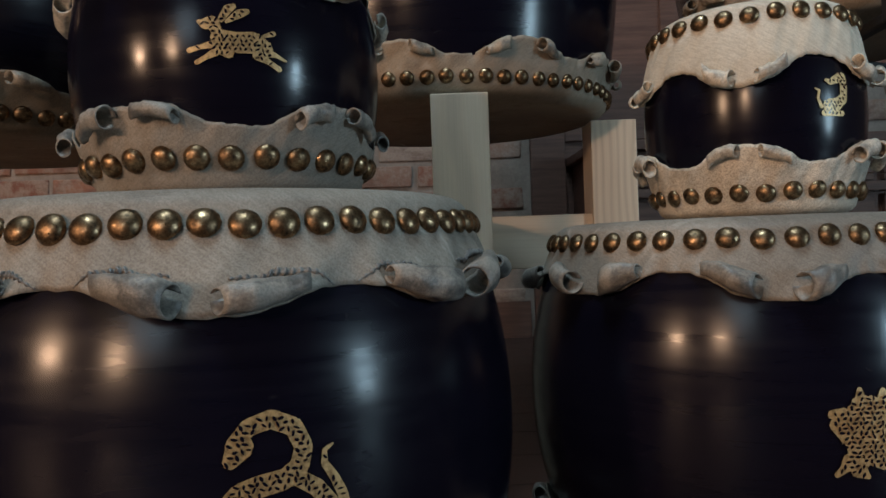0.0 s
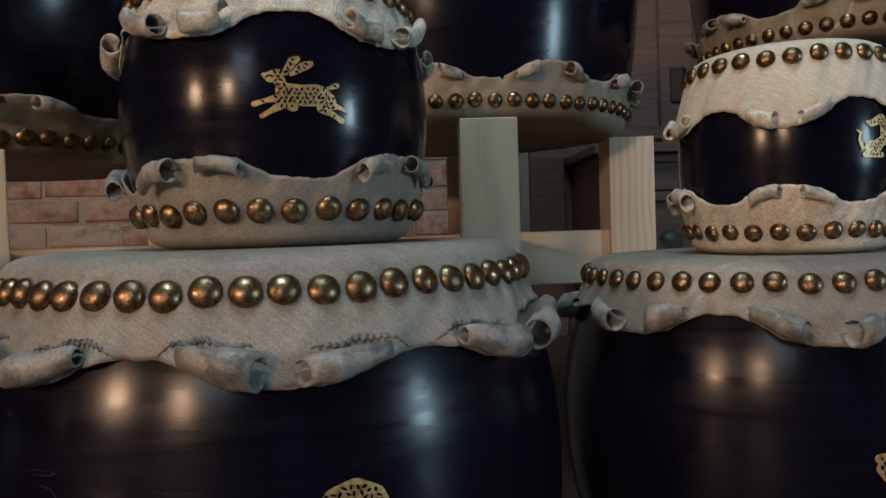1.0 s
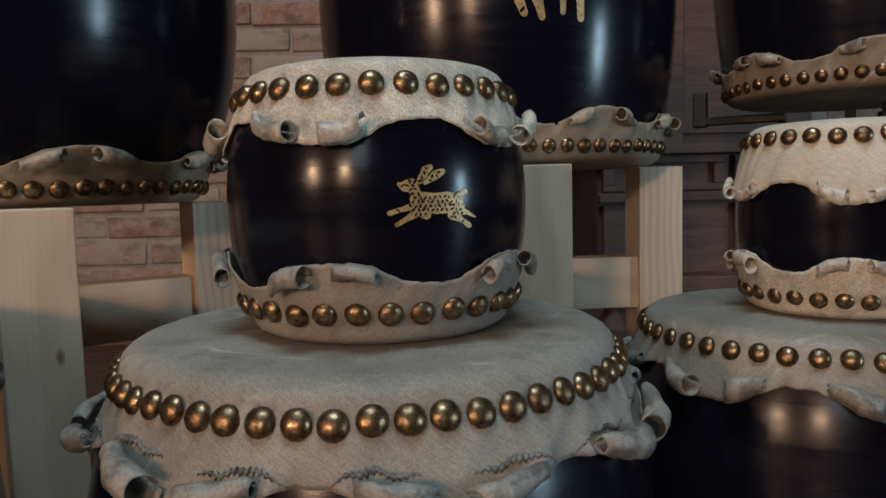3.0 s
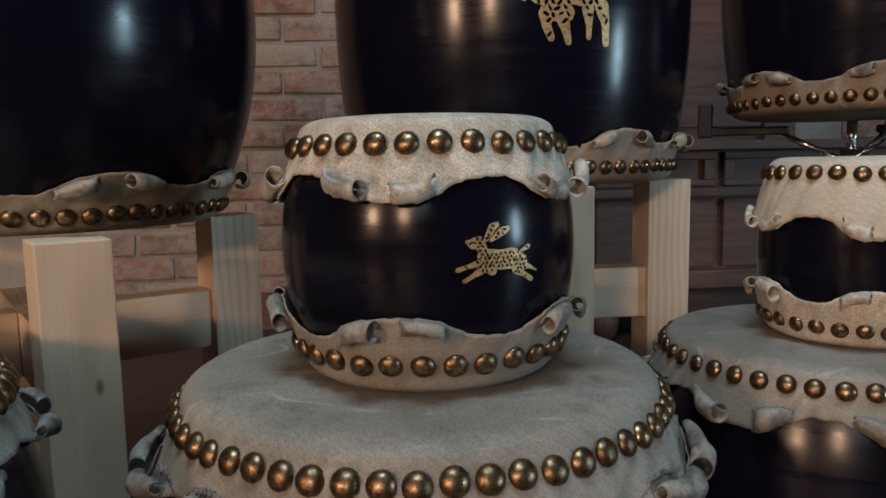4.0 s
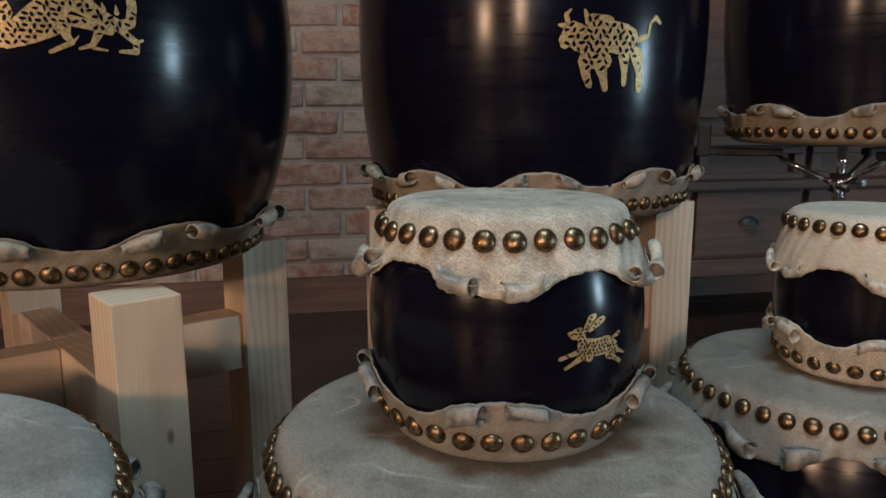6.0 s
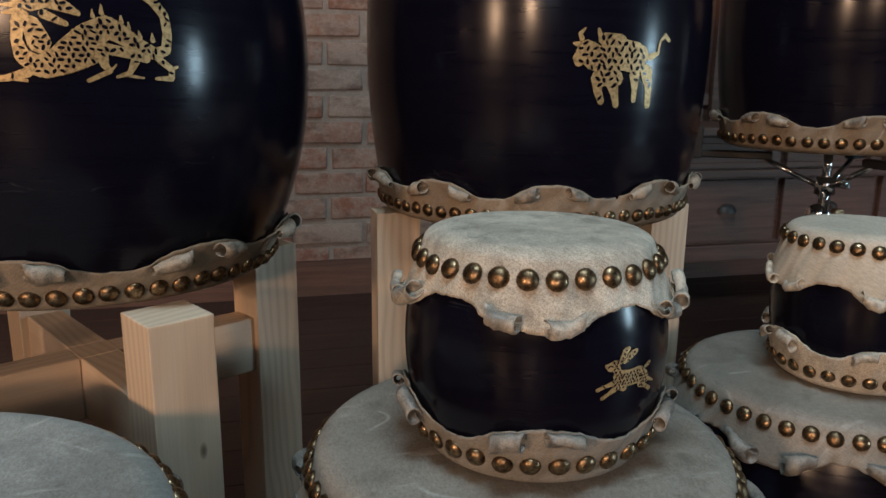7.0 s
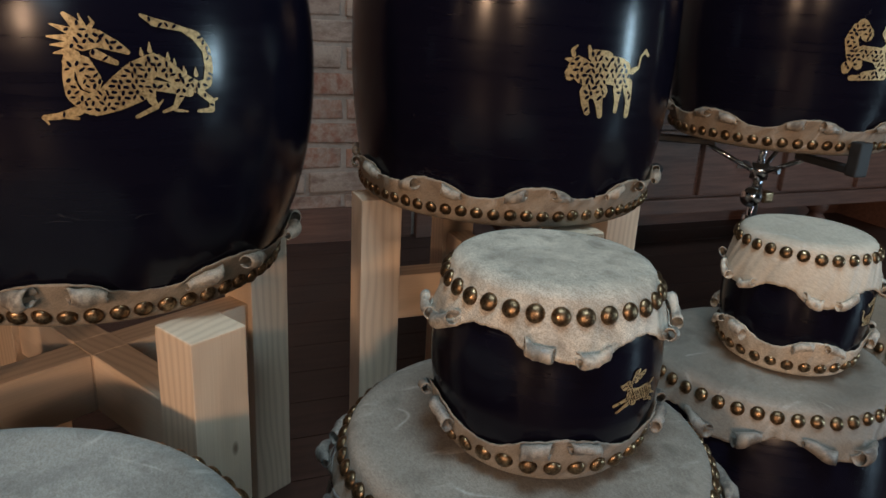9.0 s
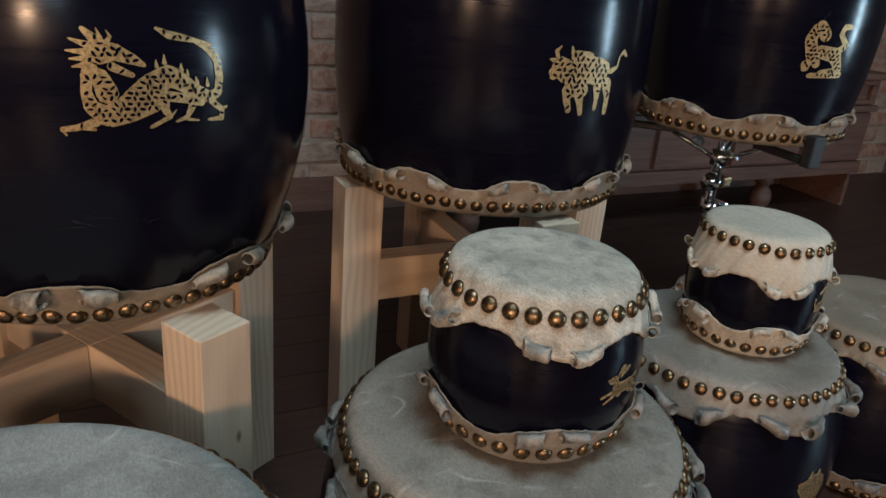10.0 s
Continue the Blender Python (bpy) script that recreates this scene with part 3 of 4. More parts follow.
LEAP_STROKES_A = [
    [(-0.323, 0.124, 0.061), (-0.251, 0.143, 0.065), (-0.226, 0.064, 0.061)],
    [(-0.391, 0.145, 0.024), (-0.333, 0.115, 0.049)],
    [(-0.199, -0.016, 0.085), (-0.015, -0.068, 0.111), (0.161, -0.059, 0.117), (0.271, -0.111, 0.093)],
    [(-0.222, -0.104, 0.069), (-0.102, -0.176, 0.061)],
    [(-0.169, 0.172, 0.032), (-0.091, 0.291, 0.049), (-0.038, 0.321, 0.032)],
    [(-0.11, 0.152, 0.02), (0.021, 0.242, 0.049), (0.1, 0.272, 0.032)],
    [(-0.261, -0.093, 0.041), (-0.381, -0.121, 0.024), (-0.501, -0.157, 0.028)],
    [(-0.234, -0.173, 0.045), (-0.334, -0.23, 0.026), (-0.425, -0.281, 0.026)],
    [(0.276, 0.021, 0.02), (0.373, 0.056, 0.03)],
    [(0.27, -0.151, 0.061), (0.39, -0.173, 0.024), (0.5, -0.226, 0.012)],
]
LEAP_STROKES_B = [
    [(0.199, -0.191, 0.057), (0.317, -0.254, 0.028), (0.426, -0.321, 0.03)],
]
ART_LEAP = (-71.7, 0.773, 0.107, LEAP_STROKES_A + LEAP_STROKES_B, 0.055)
COIL_STROKES = [
    [(-0.45, 0.117, 0.068), (-0.374, 0.228, 0.115)],
    [(-0.427, 0.242, 0.063), (-0.295, 0.378, 0.073), (-0.108, 0.426, 0.078), (0.074, 0.34, 0.078), (0.149, 0.168, 0.078), (0.107, 0.009, 0.084), (-0.016, -0.081, 0.089), (-0.226, -0.114, 0.094), (-0.385, -0.158, 0.094), (-0.501, -0.278, 0.094)],
    [(0.056, -0.064, 0.068), (0.245, -0.191, 0.073), (0.365, -0.35, 0.073)],
    [(0.402, 0.154, 0.01), (0.327, 0.109, 0.021), (0.322, -0.001, 0.031), (0.409, -0.139, 0.042), (0.474, -0.282, 0.047), (0.501, -0.426, 0.052)],
]
ART_COIL = (-67.5, 0.326, 0.111, COIL_STROKES, 0.06)
SNOUT_STROKES = [
    [(-0.07, 0.398, 0.208), (0.055, 0.101, 0.484), (0.223, 0.011, 0.498)],
    [(-0.35, 0.306, 0.125), (-0.501, 0.335, 0.072)],
    [(-0.458, 0.19, 0.1), (-0.28, 0.066, 0.166)],
    [(-0.101, 0.558, 0.077), (-0.105, 0.664, 0.044)],
    [(0.236, 0.54, 0.083), (0.242, 0.632, 0.05)],
    [(-0.26, -0.336, 0.138), (-0.364, -0.441, 0.066), (-0.454, -0.521, 0.044)],
    [(-0.148, -0.451, 0.127), (-0.011, -0.566, 0.039)],
    [(0.46, -0.522, 0.111), (0.497, -0.664, 0.066)],
]
ART_SNOUT = (-85.3, 0.272, 0.088, SNOUT_STROKES, 0.085)
SEAT_STROKES = [
    [(-0.232, -0.524, 0.089), (0.432, -0.532, 0.078)],
    [(-0.069, -0.316, 0.199), (0.214, -0.282, 0.188), (0.478, -0.08, 0.144)],
    [(0.484, -0.134, 0.133), (0.5, 0.252, 0.144), (0.464, 0.532, 0.144)],
    [(0.375, 0.524, 0.144), (0.003, 0.371, 0.089), (-0.143, 0.426, 0.044)],
    [(-0.313, -0.343, 0.055), (-0.424, -0.1, 0.039), (-0.371, 0.12, 0.039), (-0.5, 0.187, 0.022)],
]
ART_SEAT = (-74.5, 0.725, 0.050, SEAT_STROKES, 0.13)


# spec: depth, amp, pairs, phase, half, studs, stud phase, stud depth, stud size, loop radius, loop length
DRUMS = {}
DRUMS["front"] = drum((-0.302, 1.034, 0), 0.595, 0.343, 0.392,
    (0.112, 0.012, 8, -78, 8.6, 58, -77.6, 0.038, 0.0318, 0.0195, 0.080),
    (0.112, 0.012, 8, -70, 8.9, 58, -75, 0.038, 0.0318, 0.0195, 0.076),
    "large black lacquered drum with grey rawhide head and brass studs", art=ART_COIL, coat=WORN_LACQUER)
DRUMS["small"] = drum((-0.289, 1.021, 0.5955), 0.345, 0.186, 0.206,
    (0.090, 0.014, 5, -112, 10.8, 30, -103, 0.037, 0.0295, 0.0122, 0.044),
    (0.090, 0.014, 5, -109, 11.0, 30, -99, 0.042, 0.0295, 0.0112, 0.044),
    "small black drum with gold ornament standing on a larger drum", (HIDE_PALE, HIDE), ART_LEAP)
DRUMS["right"] = drum((0.49, 1.24, 0), 0.553, 0.298, 0.345,
    (0.092, 0.012, 8, -102, 9.0, 45, -120, 0.030, 0.0300, 0.0190, 0.064),
    (0.092, 0.012, 8, -90, 9.0, 45, -120, 0.030, 0.0300, 0.0190, 0.064),
    "black lacquered drum with grey rawhide head, carrying a small drum", art=ART_SNOUT, coat=WORN_LACQUER)
DRUMS["right_small"] = drum((0.521, 1.216, 0.5535), 0.326, 0.157, 0.172,
    (0.116, 0.014, 5, -115, 12, 27, -125.4, 0.028, 0.0270, 0.0112, 0.038),
    (0.092, 0.012, 5, -114, 12, 27, -120, 0.035, 0.0270, 0.0112, 0.038),
    "small black drum with cream rawhide heads on a larger drum", (HIDE_CREAM, HIDE_PALE), ART_SEAT)
DRUMS["middle_back"] = drum((0.018, 1.872, 0.828), 0.86, 0.407, 0.443,
    (0.10, 0.012, 8, -96, 5.5, 64, -118, 0.040, 0.0300, 0.017, 0.055),
    (0.098, 0.013, 10, -104, 7.6, 64, -118.1, 0.038, 0.0300, 0.017, 0.055),
    "very large black lacquered drum on a pine stand", (HIDE_TAN, HIDE_TAN), ART_BULK, "drums on stands")
DRUMS["left_back"] = drum((-1.04, 1.630, 0.768), 0.86, 0.358, 0.449,
    (0.09, 0.012, 8, -108, 6.0, 56, -90, 0.035, 0.0330, 0.018, 0.060),
    (0.09, 0.012, 8, -98, 8.0, 56, -90, 0.032, 0.0330, 0.018, 0.060),
    "very large black lacquered drum with long gold ornament, on pine stand", (HIDE_TAN, HIDE_TAN), ART_LONG, "drums on stands")
DRUMS["right_back"] = drum((0.965, 1.808, 0.985), 0.80, 0.330, 0.365,
    (0.09, 0.012, 8, -100, 6.5, 52, -90, 0.035, 0.0290, 0.017, 0.055),
    (0.09, 0.012, 8, -120, 7.3, 52, -90, 0.032, 0.0290, 0.017, 0.055),
    "large black lacquered drum held on a chrome stand", (HIDE_TAN, HIDE_TAN), ART_CURL, "drums on stands")
DRUMS["left_front"] = drum((-1.23, 0.80, 0), 0.65, 0.42, 0.47,
    (0.112, 0.012, 8, -60, 8.4, 66, -77.6, 0.038, 0.0345, 0.019, 0.070),
    (0.112, 0.012, 8, -70, 8.2, 66, -75, 0.038, 0.0345, 0.017, 0.060),
    "large black lacquered drum with grey scuffed rawhide head", (HIDE_SCUFFED, HIDE))
DRUMS["far_right"] = drum((1.21, 1.22, 0), 0.53, 0.30, 0.345,
    (0.092, 0.012, 8, -140, 9.0, 45, -120, 0.030, 0.0300, 0.0190, 0.064),
    (0.092, 0.012, 8, -130, 9.0, 45, -120, 0.030, 0.0300, 0.0190, 0.064),
    "black lacquered drum standing on the dark floor", (HIDE_TAN, HIDE))


# ---- pine stands ----
def stand(place, rz, arms, height, label):
    s = thing("drum_stand", (place[0] * U, place[1] * U, 0), label, "stand", "pine drum stands", rz)
    side, h = 0.115 * U / 2, height * U
    leg = mesh_of(box_bm(-side, side, -side, side, 0, h, 0.0016, 2), PINE, False, "leg")
    for k in range(4):
        a = radians(90 * k)
        part("leg", leg, s, "", pose(arms[k % 2] * U * math.cos(a), arms[k % 2] * U * math.sin(a), 0, 0, 0, 90 * k))
    z0, z1, w = 0.458 * U, 0.593 * U, 0.040 * U
    for k in range(2):
        bm = bmesh.new()
        full = (arms[k] - 0.054) * U
        # grain runs along z, so the rail is built upright and laid down
        lo, hi = (0.0, z1 - z0)
        box_bm(-w, w, lo, hi, -full, -w - 0.0004, 0.0014, 1, bm)
        box_bm(-w, w, lo, hi, w + 0.0004, full, 0.0014, 1, bm)
        box_bm(-w, w, (hi / 2 if k else lo), (hi if k else hi / 2), -w - 0.0002, w + 0.0002, 0, 1, bm)
        lay = Matrix(((0, 0, 1, 0), (-1, 0, 0, 0), (0, 1, 0, z0), (0, 0, 0, 1)))
        part("cross_rail", mesh_of(bm, PINE, False, "rail"), s, "", pose(0, 0, 0.0003 * k, 0, 0, 90 * k) @ lay)
    return s


stand((-1.065, 1.60), 30, (0.418, 0.396), 0.767, "unfinished pine stand with four square legs and crossed rails")
stand((0.042, 1.89), 0, (0.398, 0.395), 0.827, "unfinished pine stand with four square legs and crossed rails")


# ---- chrome stand under the right back drum ----
def rod(bm, a, b, r, n=12):
    a, b = Vector(a), Vector(b)
    d = b - a
    m = Matrix.Translation((a + b) / 2) @ d.to_track_quat("Z", "Y").to_matrix().to_4x4()
    bmesh.ops.create_cone(bm, cap_ends=True, segments=n, radius1=r, radius2=r, depth=d.length, matrix=m)
    return bm

def chrome_stand(cx, cy, top):
    """A folding tripod with clamps and a padded cradle, under the drum on it."""
    s = thing("tripod_stand", (cx * U, cy * U, 0), "chromed folding tripod stand with clamps under a drum", "stand")
    h = top * U
    part("tube", mesh_of(rod(bmesh.new(), (0, 0, 0.06), (0, 0, h - 0.05), 0.0095), CHROME, True, "tube"), s)
    part("inner_tube", mesh_of(rod(bmesh.new(), (0, 0, h - 0.052), (0, 0, h - 0.006), 0.0070), CHROME, True, "tube"), s)
    for z in (h - 0.060, h - 0.155, 0.10):
        collar = part("collar", mesh_of(rod(bmesh.new(), (0, 0, z - 0.014), (0, 0, z + 0.014), 0.0155), CHROME, True, "collar"), s, "chromed clamp collar")
        bm = bmesh.new()
        rod(bm, (0.012, 0, z), (0.034, 0.006, z), 0.0045)
        box_bm(0.030, 0.038, -0.012, 0.020, z - 0.006, z + 0.006, 0.002, 2, bm)
        part("wing_screw", mesh_of(bm, CHROME, False, "wing"), collar)
    for k in range(3):
        a = radians(-94 + 120 * k)
        c, s2 = math.cos(a), math.sin(a)
        ra = 0.338 * U
        bm = rod(bmesh.new(), (0.012 * c, 0.012 * s2, h - 0.060), (0.52 * ra * c, 0.52 * ra * s2, h - 0.021), 0.0042)
        arm = part("cradle_arm", mesh_of(bm, CHROME, True, "arm"), s)
        part("arm_bar", mesh_of(box_bm(0.45 * ra, ra + 0.012, -0.008, 0.008, h - 0.022, h - 0.010, 0.002, 1), BLACKRUBBER, False, "bar"), arm, "black coated flat bar", pose(0, 0, 0, 0, 0, math.degrees(a)))
        part("rubber_pad", mesh_of(box_bm(0.0, 0.020, -0.012, 0.012, -0.026, 0.026, 0.003, 2), BLACKRUBBER, False, "pad"), arm, "black rubber pad", pose((ra + 0.010) * c, (ra + 0.010) * s2, h + 0.002, 0, 0, math.degrees(a)))
        bm = rod(bmesh.new(), (0.013 * c, 0.013 * s2, 0.20), (0.20 * c, 0.20 * s2, 0.012), 0.0065)
        leg = part("tripod_leg", mesh_of(bm, CHROME, True, "leg"), s)
        part("foot", mesh_of(rod(bmesh.new(), (0.193 * c, 0.193 * s2, 0.019), (0.207 * c, 0.207 * s2, 0.0), 0.011), BLACKRUBBER, True, "foot"), leg, "black rubber foot")
    # tilter with its toothed joint and a brass-coloured wing nut
    joint = part("tilter", mesh_of(rod(bmesh.new(), (-0.022, -0.012, h - 0.105), (0.012, 0.012, h - 0.105), 0.017, 20), CHROME, True, "tilter"), s, "chromed toothed tilter joint")
    part("wing_nut", mesh_of(box_bm(0.014, 0.036, -0.010, 0.012, h - 0.118, h - 0.098, 0.004, 2), BRASS, False, "nut"), joint, "brass-coloured wing nut")
    return s


chrome_stand(0.945, 1.82, 0.985)


# ---- room ----
WALL_Y = 4.0 * U
X0, X1, Y0, CEIL = -4.2, 2.8, -4.8, 3.2


def structure(name, me, label="", category=""):
    ob = new(name, me)
    return tagged(ob, label, category, "", "structure")


def setting_box(name, x0, x1, y0, y1, z0, z1, mat, label, category):
    return structure(name, mesh_of(box_bm(x0, x1, y0, y1, z0, z1), mat), label, category)


# unseen ceiling, left open where the added overhead fill shines in
bm = box_bm(X0, -0.95, Y0, WALL_Y, CEIL, CEIL + 0.1)
box_bm(0.25, X1, Y0, WALL_Y, CEIL, CEIL + 0.1, 0, 1, bm)
box_bm(-0.95, 0.25, Y0, -0.80, CEIL, CEIL + 0.1, 0, 1, bm)
box_bm(-0.95, 0.25, 0.40, WALL_Y, CEIL, CEIL + 0.1, 0, 1, bm)
structure("ceiling", mesh_of(bm, CEILING), "plain grey ceiling with an opening for the overhead fill", "ceiling")
# unseen closing walls in the darkened plaster
setting_box("wall_west", X0 - 0.15, X0, Y0 - 0.15, WALL_Y + 0.15, 0, CEIL, PLASTER, "plain plaster wall, coloured dark to dim reflections", "wall")
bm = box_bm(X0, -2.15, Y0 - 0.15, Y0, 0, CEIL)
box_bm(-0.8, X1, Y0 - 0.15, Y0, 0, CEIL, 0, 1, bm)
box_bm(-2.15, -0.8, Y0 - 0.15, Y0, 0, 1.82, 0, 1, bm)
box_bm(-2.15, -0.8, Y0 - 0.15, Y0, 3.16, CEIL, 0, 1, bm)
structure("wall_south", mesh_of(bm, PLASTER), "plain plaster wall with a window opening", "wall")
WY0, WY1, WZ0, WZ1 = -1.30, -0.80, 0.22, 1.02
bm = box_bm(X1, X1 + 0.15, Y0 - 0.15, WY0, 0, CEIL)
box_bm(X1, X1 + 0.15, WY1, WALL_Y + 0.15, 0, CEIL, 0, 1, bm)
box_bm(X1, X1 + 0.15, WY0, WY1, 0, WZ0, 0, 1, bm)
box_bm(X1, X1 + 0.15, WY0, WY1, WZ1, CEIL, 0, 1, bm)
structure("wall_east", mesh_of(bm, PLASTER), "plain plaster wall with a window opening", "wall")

# window in the side wall, out of view: frame, bars and pane
win = structure("window_1", mesh_of(box_bm(X1 + 0.03, X1 + 0.09, WY0 - 0.0, WY1, WZ0 - 0.03, WZ0 + 0.03), OLDWOOD), "old wooden window with glazing bars", "window")
for y0, y1, z0, z1 in ((WY0, WY0 + 0.04, WZ0 + 0.03, WZ1), (WY1 - 0.04, WY1, WZ0 + 0.03, WZ1), (WY0 + 0.04, WY1 - 0.04, WZ1 - 0.04, WZ1)):
    part("window_frame", mesh_of(box_bm(X1 + 0.03, X1 + 0.09, y0, y1, z0, z1), OLDWOOD), win)

# the two warm lamps that hang over the drums' near side
for lx, ly, lz in LAMPS:
    lamp = tagged(thing("pendant_lamp", (lx, ly, lz + 0.02), "small hanging lamp with open dark metal shade", "lamp", "hanging lamps"), "")
    prof = [(0.015, 0.16), (0.022, 0.14), (0.05, 0.10), (0.09, 0.06), (0.088, 0.059), (0.048, 0.097), (0.018, 0.136)]
    part("shade", mesh_of(revolve(prof, 32), IRON, True, "shade"), lamp, "dark iron shade")
    part("cord", mesh_of(rod(bmesh.new(), (0, 0, 0.15), (0, 0, CEIL - lz), 0.003, 8), BLACKRUBBER, True, "cord"), lamp)

# old panelled sideboard against the brick wall
def sideboard():
    x0, x1, y0, y1 = 0.72 * U, 3.9 * U, 3.3 * U, 3.97 * U
    c = thing("sideboard", (0, 0, 0), "old dark brown panelled wooden sideboard with iron cup pulls", "sideboard")
    zb, zm, zt = 0.26 * U, 0.735 * U, 0.965 * U
    part("carcass", mesh_of(box_bm(x0, x1, y0 + 0.016, y1, zb, zt - 0.024, 0.002), OLDWOOD, False, "carcass"), c)
    part("top_board", mesh_of(box_bm(x0 - 0.02, x1 + 0.02, y0 - 0.025, y1, zt - 0.0235, zt, 0.004, 2), OLDWOOD, False, "top"), c)
    part("moulding", mesh_of(box_bm(x0, x1, y0 - 0.012, y0 + 0.0155, zm - 0.018, zm + 0.004, 0.004, 2), OLDWOOD, False, "moulding"), c)
    part("plinth", mesh_of(box_bm(x0, x1, y0 - 0.006, y0 + 0.0155, zb - 0.003, zb + 0.045, 0.004, 2), OLDWOOD, False, "plinth"), c)
    foot = mesh_of(revolve([(0, 0), (0.022, 0), (0.034, 0.018), (0.040, 0.045), (0.036, 0.072), (0.024, 0.088), (0.022, 0.098), (0.034, 0.108), (0.036, zb + 0.001), (0, zb + 0.001)], 20), OLDWOOD, True, "foot")
    for xx in (x0 + 0.05, 1.64):
        part("bun_foot", foot, c, "turned wooden foot", pose(xx, y0 + 0.05, 0))
    part("back_panel", mesh_of(box_bm(x0, x1, y1 - 0.05, y1 - 0.03, 0, zb + 0.001), OLDWOOD, False, "back"), c)
    part("side_panel", mesh_of(box_bm(x1 - 0.02, x1, y0 + 0.02, y1 - 0.051, 0, zb + 0.001), OLDWOOD, False, "side"), c)
    n = 5
    w = (x1 - x0) / n
    for k in range(n):
        a, b = x0 + k * w + 0.012, x0 + (k + 1) * w - 0.012
        low = part("drawer", mesh_of(box_bm(a, b, y0, y0 + 0.0165, zb + 0.052, zm - 0.024, 0.004, 2), OLDWOOD, False, "drawer"), c)
        bm = bmesh.new()
        box_bm(a, b, y0, y0 + 0.0165, zm + 0.008, zm + 0.024, 0.002, 1, bm)
        box_bm(a, b, y0, y0 + 0.0165, zt - 0.046, zt - 0.028, 0.002, 1, bm)
        box_bm(a, a + 0.03, y0, y0 + 0.0165, zm + 0.0245, zt - 0.0465, 0.002, 1, bm)
        box_bm(b - 0.03, b, y0, y0 + 0.0165, zm + 0.0245, zt - 0.0465, 0.002, 1, bm)
        part("panel_frame", mesh_of(bm, OLDWOOD, False, "frame"), c)
        bm = bmesh.new()
        bmesh.ops.create_uvsphere(bm, u_segments=14, v_segments=8, radius=0.030)
        bmesh.ops.delete(bm, geom=[v for v in bm.verts if v.co.z < -0.001 or v.co.y > 0.002], context="VERTS")
        bmesh.ops.scale(bm, vec=(1, 0.7, 0.8), verts=bm.verts)
        part("cup_pull", mesh_of(bm, IRON, True, "pull"), low, "dark iron cup pull", pose((a + b) / 2, y0 - 0.0005, (zb + zm) / 2 + 0.012))
    return c


sideboard()


def wall_door():
    """A boarded door with two sunk panels in a timber frame, set flat on the wall over the sideboard."""
    x0, x1, y = 0.62 * U, 2.0 * U, WALL_Y
    d = structure("door_1", mesh_of(box_bm(x0, x1, y - 0.02, y + 0.001, 0, 1.95, 0.002), OLDWOOD), "old brown panelled wooden door at the brick wall", "door")
    for a, b in ((x0 - 0.07, x0 + 0.03), (x1 - 0.03, x1 + 0.07)):
        part("jamb", mesh_of(box_bm(a, b, y - 0.045, y - 0.0205, 0, 1.95, 0.004, 2), OLDWOOD, False, "jamb"), d)
    part("lintel", mesh_of(box_bm(x0 - 0.07, x1 + 0.07, y - 0.045, y - 0.0205, 1.9505, 2.06, 0.004, 2), OLDWOOD, False, "lintel"), d)
    for z0, z1 in ((0.56, 0.60), (1.05, 1.13), (1.82, 1.95)):
        part("rail", mesh_of(box_bm(x0 + 0.0305, x1 - 0.0305, y - 0.032, y - 0.0205, z0, z1, 0.003, 1), OLDWOOD, False, "rail"), d)
    part("stile", mesh_of(box_bm((x0 + x1) / 2 - 0.05, (x0 + x1) / 2 + 0.05, y - 0.031, y - 0.0205, 0, 1.95, 0.003, 1), OLDWOOD, False, "stile"), d)


wall_door()

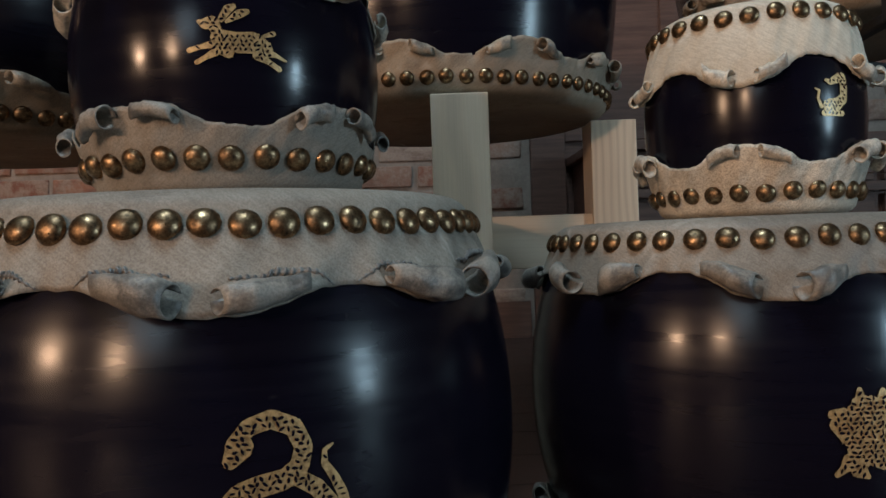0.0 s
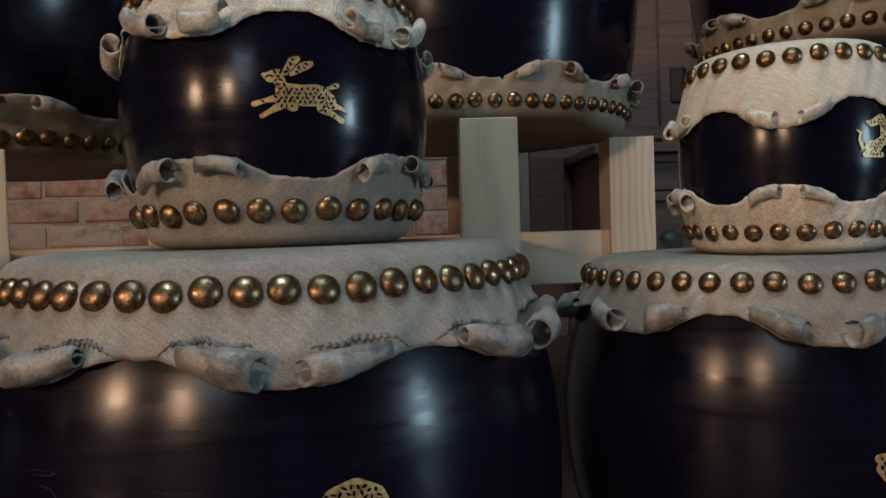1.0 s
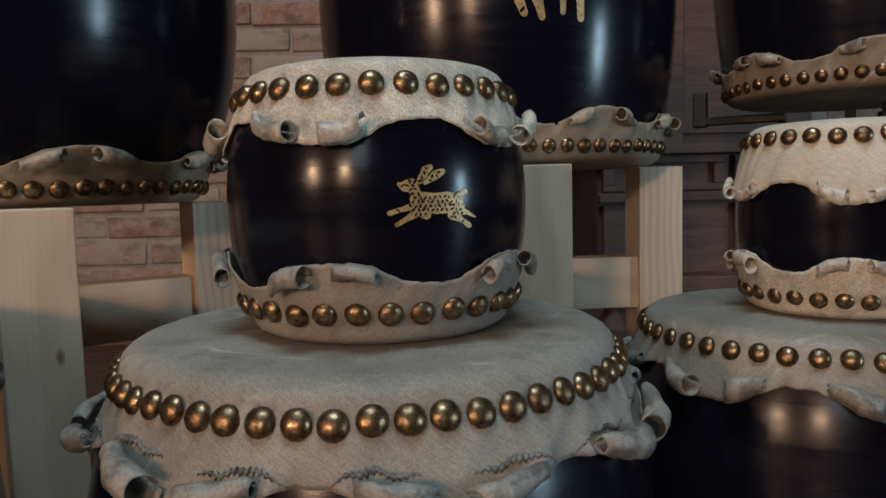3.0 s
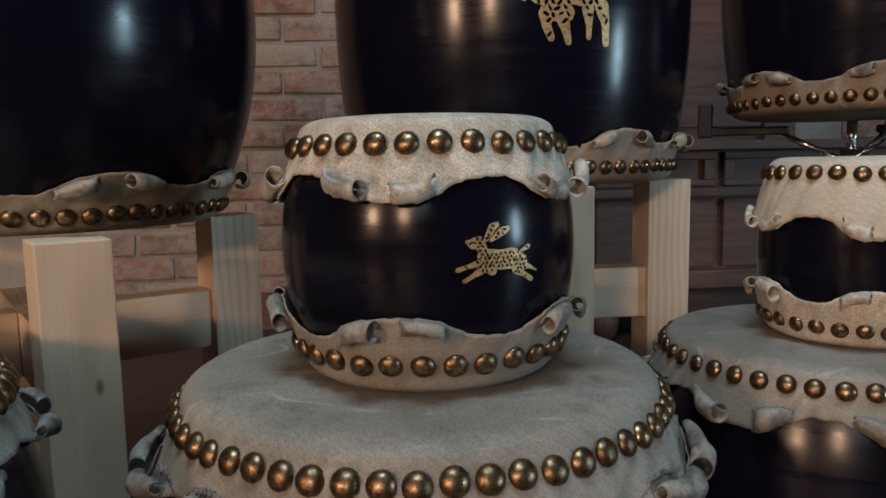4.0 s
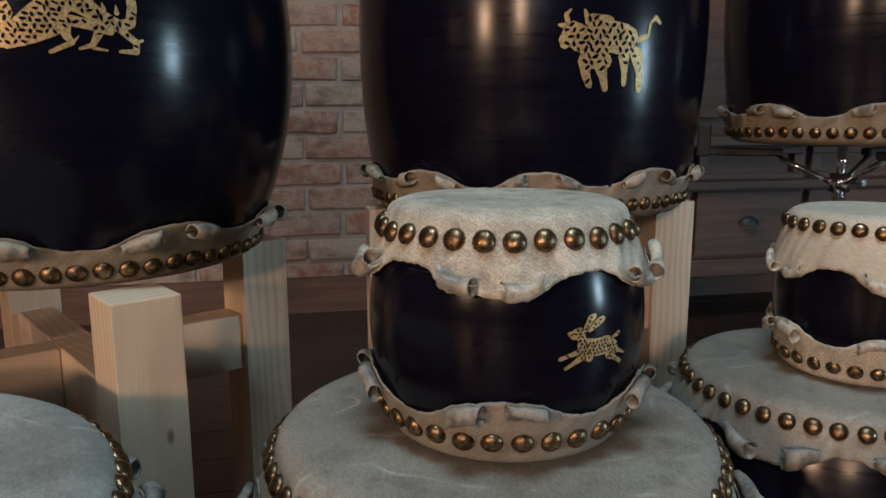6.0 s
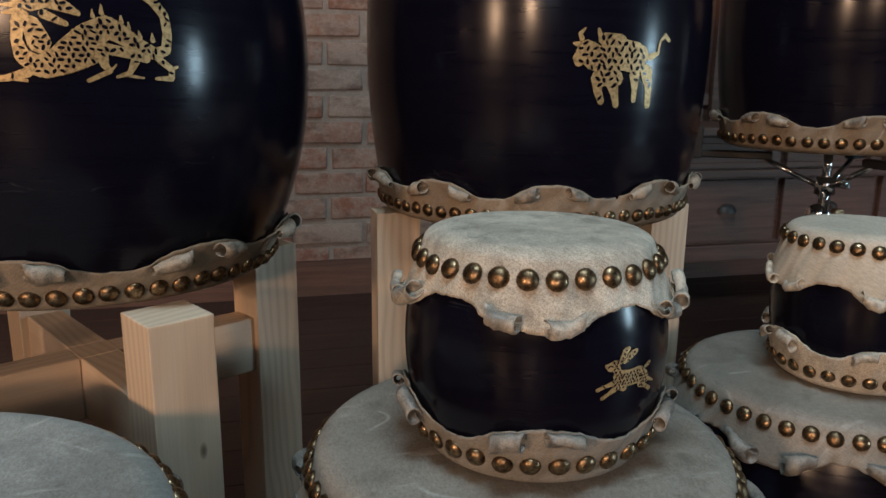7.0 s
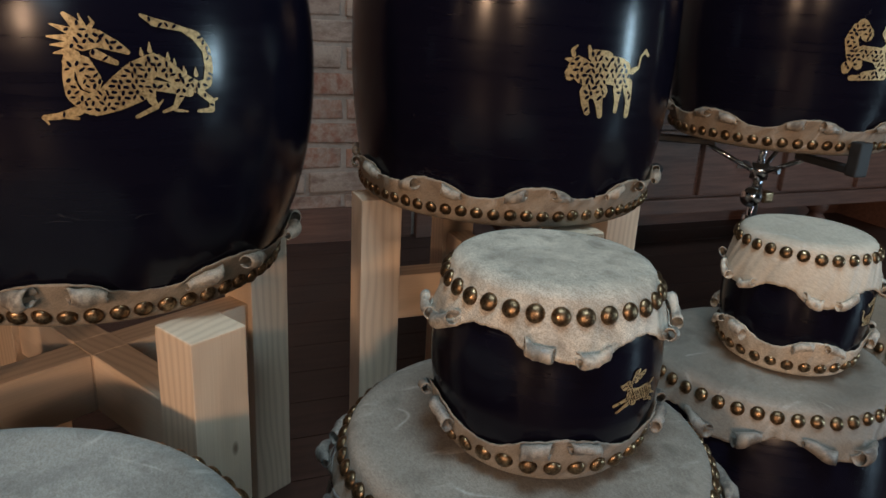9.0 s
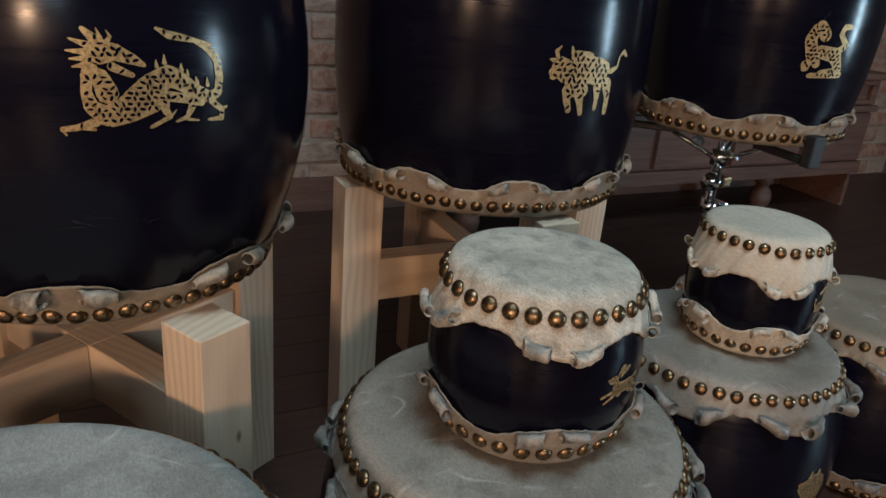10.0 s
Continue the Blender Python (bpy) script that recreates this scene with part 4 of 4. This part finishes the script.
# floor of dark boards
floor = structure("floor", mesh_of(box_bm(X0, X1, Y0, WALL_Y, -0.06, -0.004), IRON), "dark brown wooden floorboards", "floor")
rng = random.Random(5)
bw = 0.115
y = Y0
while y < WALL_Y - 0.01:
    y1 = min(y + bw, WALL_Y)
    part("floorboard", mesh_of(box_bm(X0, X1, y + 0.001, y1 - 0.001, -0.0035, 0, 0.0), FLOORWOOD, False, "board"), floor)
    y += bw

setting_box("baseboard", X0, 0.62 * U - 0.08, WALL_Y - 0.022, WALL_Y + 0.001, 0, 0.105, OLDWOOD, "dark brown wooden baseboard along the brick wall", "baseboard")

# brick wall: mortar with proud bricks
setting_wall = setting_box("wall_north", X0 - 0.15, X1 + 0.15, WALL_Y, WALL_Y + 0.2, 0, CEIL, MORTAR, "old red brick wall with wide grey joints", "wall")
COURSE, BL, JOINT = 0.0737, 0.212, 0.014
brick_shapes = []
for k in range(14):
    lx, lz = BL - JOINT, COURSE - JOINT
    bm = box_bm(-lx / 2, lx / 2, -0.006, 0.03, -lz / 2, lz / 2, 0.005, 2)
    for v in bm.verts:
        q = v.co * 30 + Vector((k * 7.1, 0, 0))
        v.co += Vector((noise.noise(q), noise.noise(q + Vector((9, 0, 0))) * 0.7, noise.noise(q + Vector((0, 9, 0))))) * 0.006
    brick_shapes.append(mesh_of(bm, BRICK, True, "brick"))
rest = bmesh.new()
count = 0
rows = int(CEIL / COURSE)
for j in range(rows):
    z = (j + 0.5) * COURSE
    for i in range(-20, 14):
        x = (i + 0.5 * (j % 2)) * BL + 0.03 + rng.uniform(-0.006, 0.006)
        if x < X0 + 0.1 or x > X1 - 0.1 or (0.62 * U - 0.17 < x < 2.0 * U + 0.17 and z < 2.08):
            continue
        me = brick_shapes[rng.randrange(14)]
        m = pose(x, WALL_Y + rng.uniform(-0.004, 0.003), z + rng.uniform(-0.002, 0.002), rng.uniform(-0.6, 0.6), rng.uniform(-0.8, 0.8), rng.uniform(-0.5, 0.5))
        if -1.45 < x < 0.35 and z < 1.6 and count < 300 and 0.1 < z:
            part("brick", me, setting_wall, "", m)
            count += 1
        else:
            first = len(rest.verts)
            rest.from_mesh(me)
            rest.verts.ensure_lookup_table()
            bmesh.ops.transform(rest, matrix=m, verts=rest.verts[first:])
tagged(part("outer_bricks", mesh_of(rest, BRICK, True, "bricks"), setting_wall), kind="stuff")
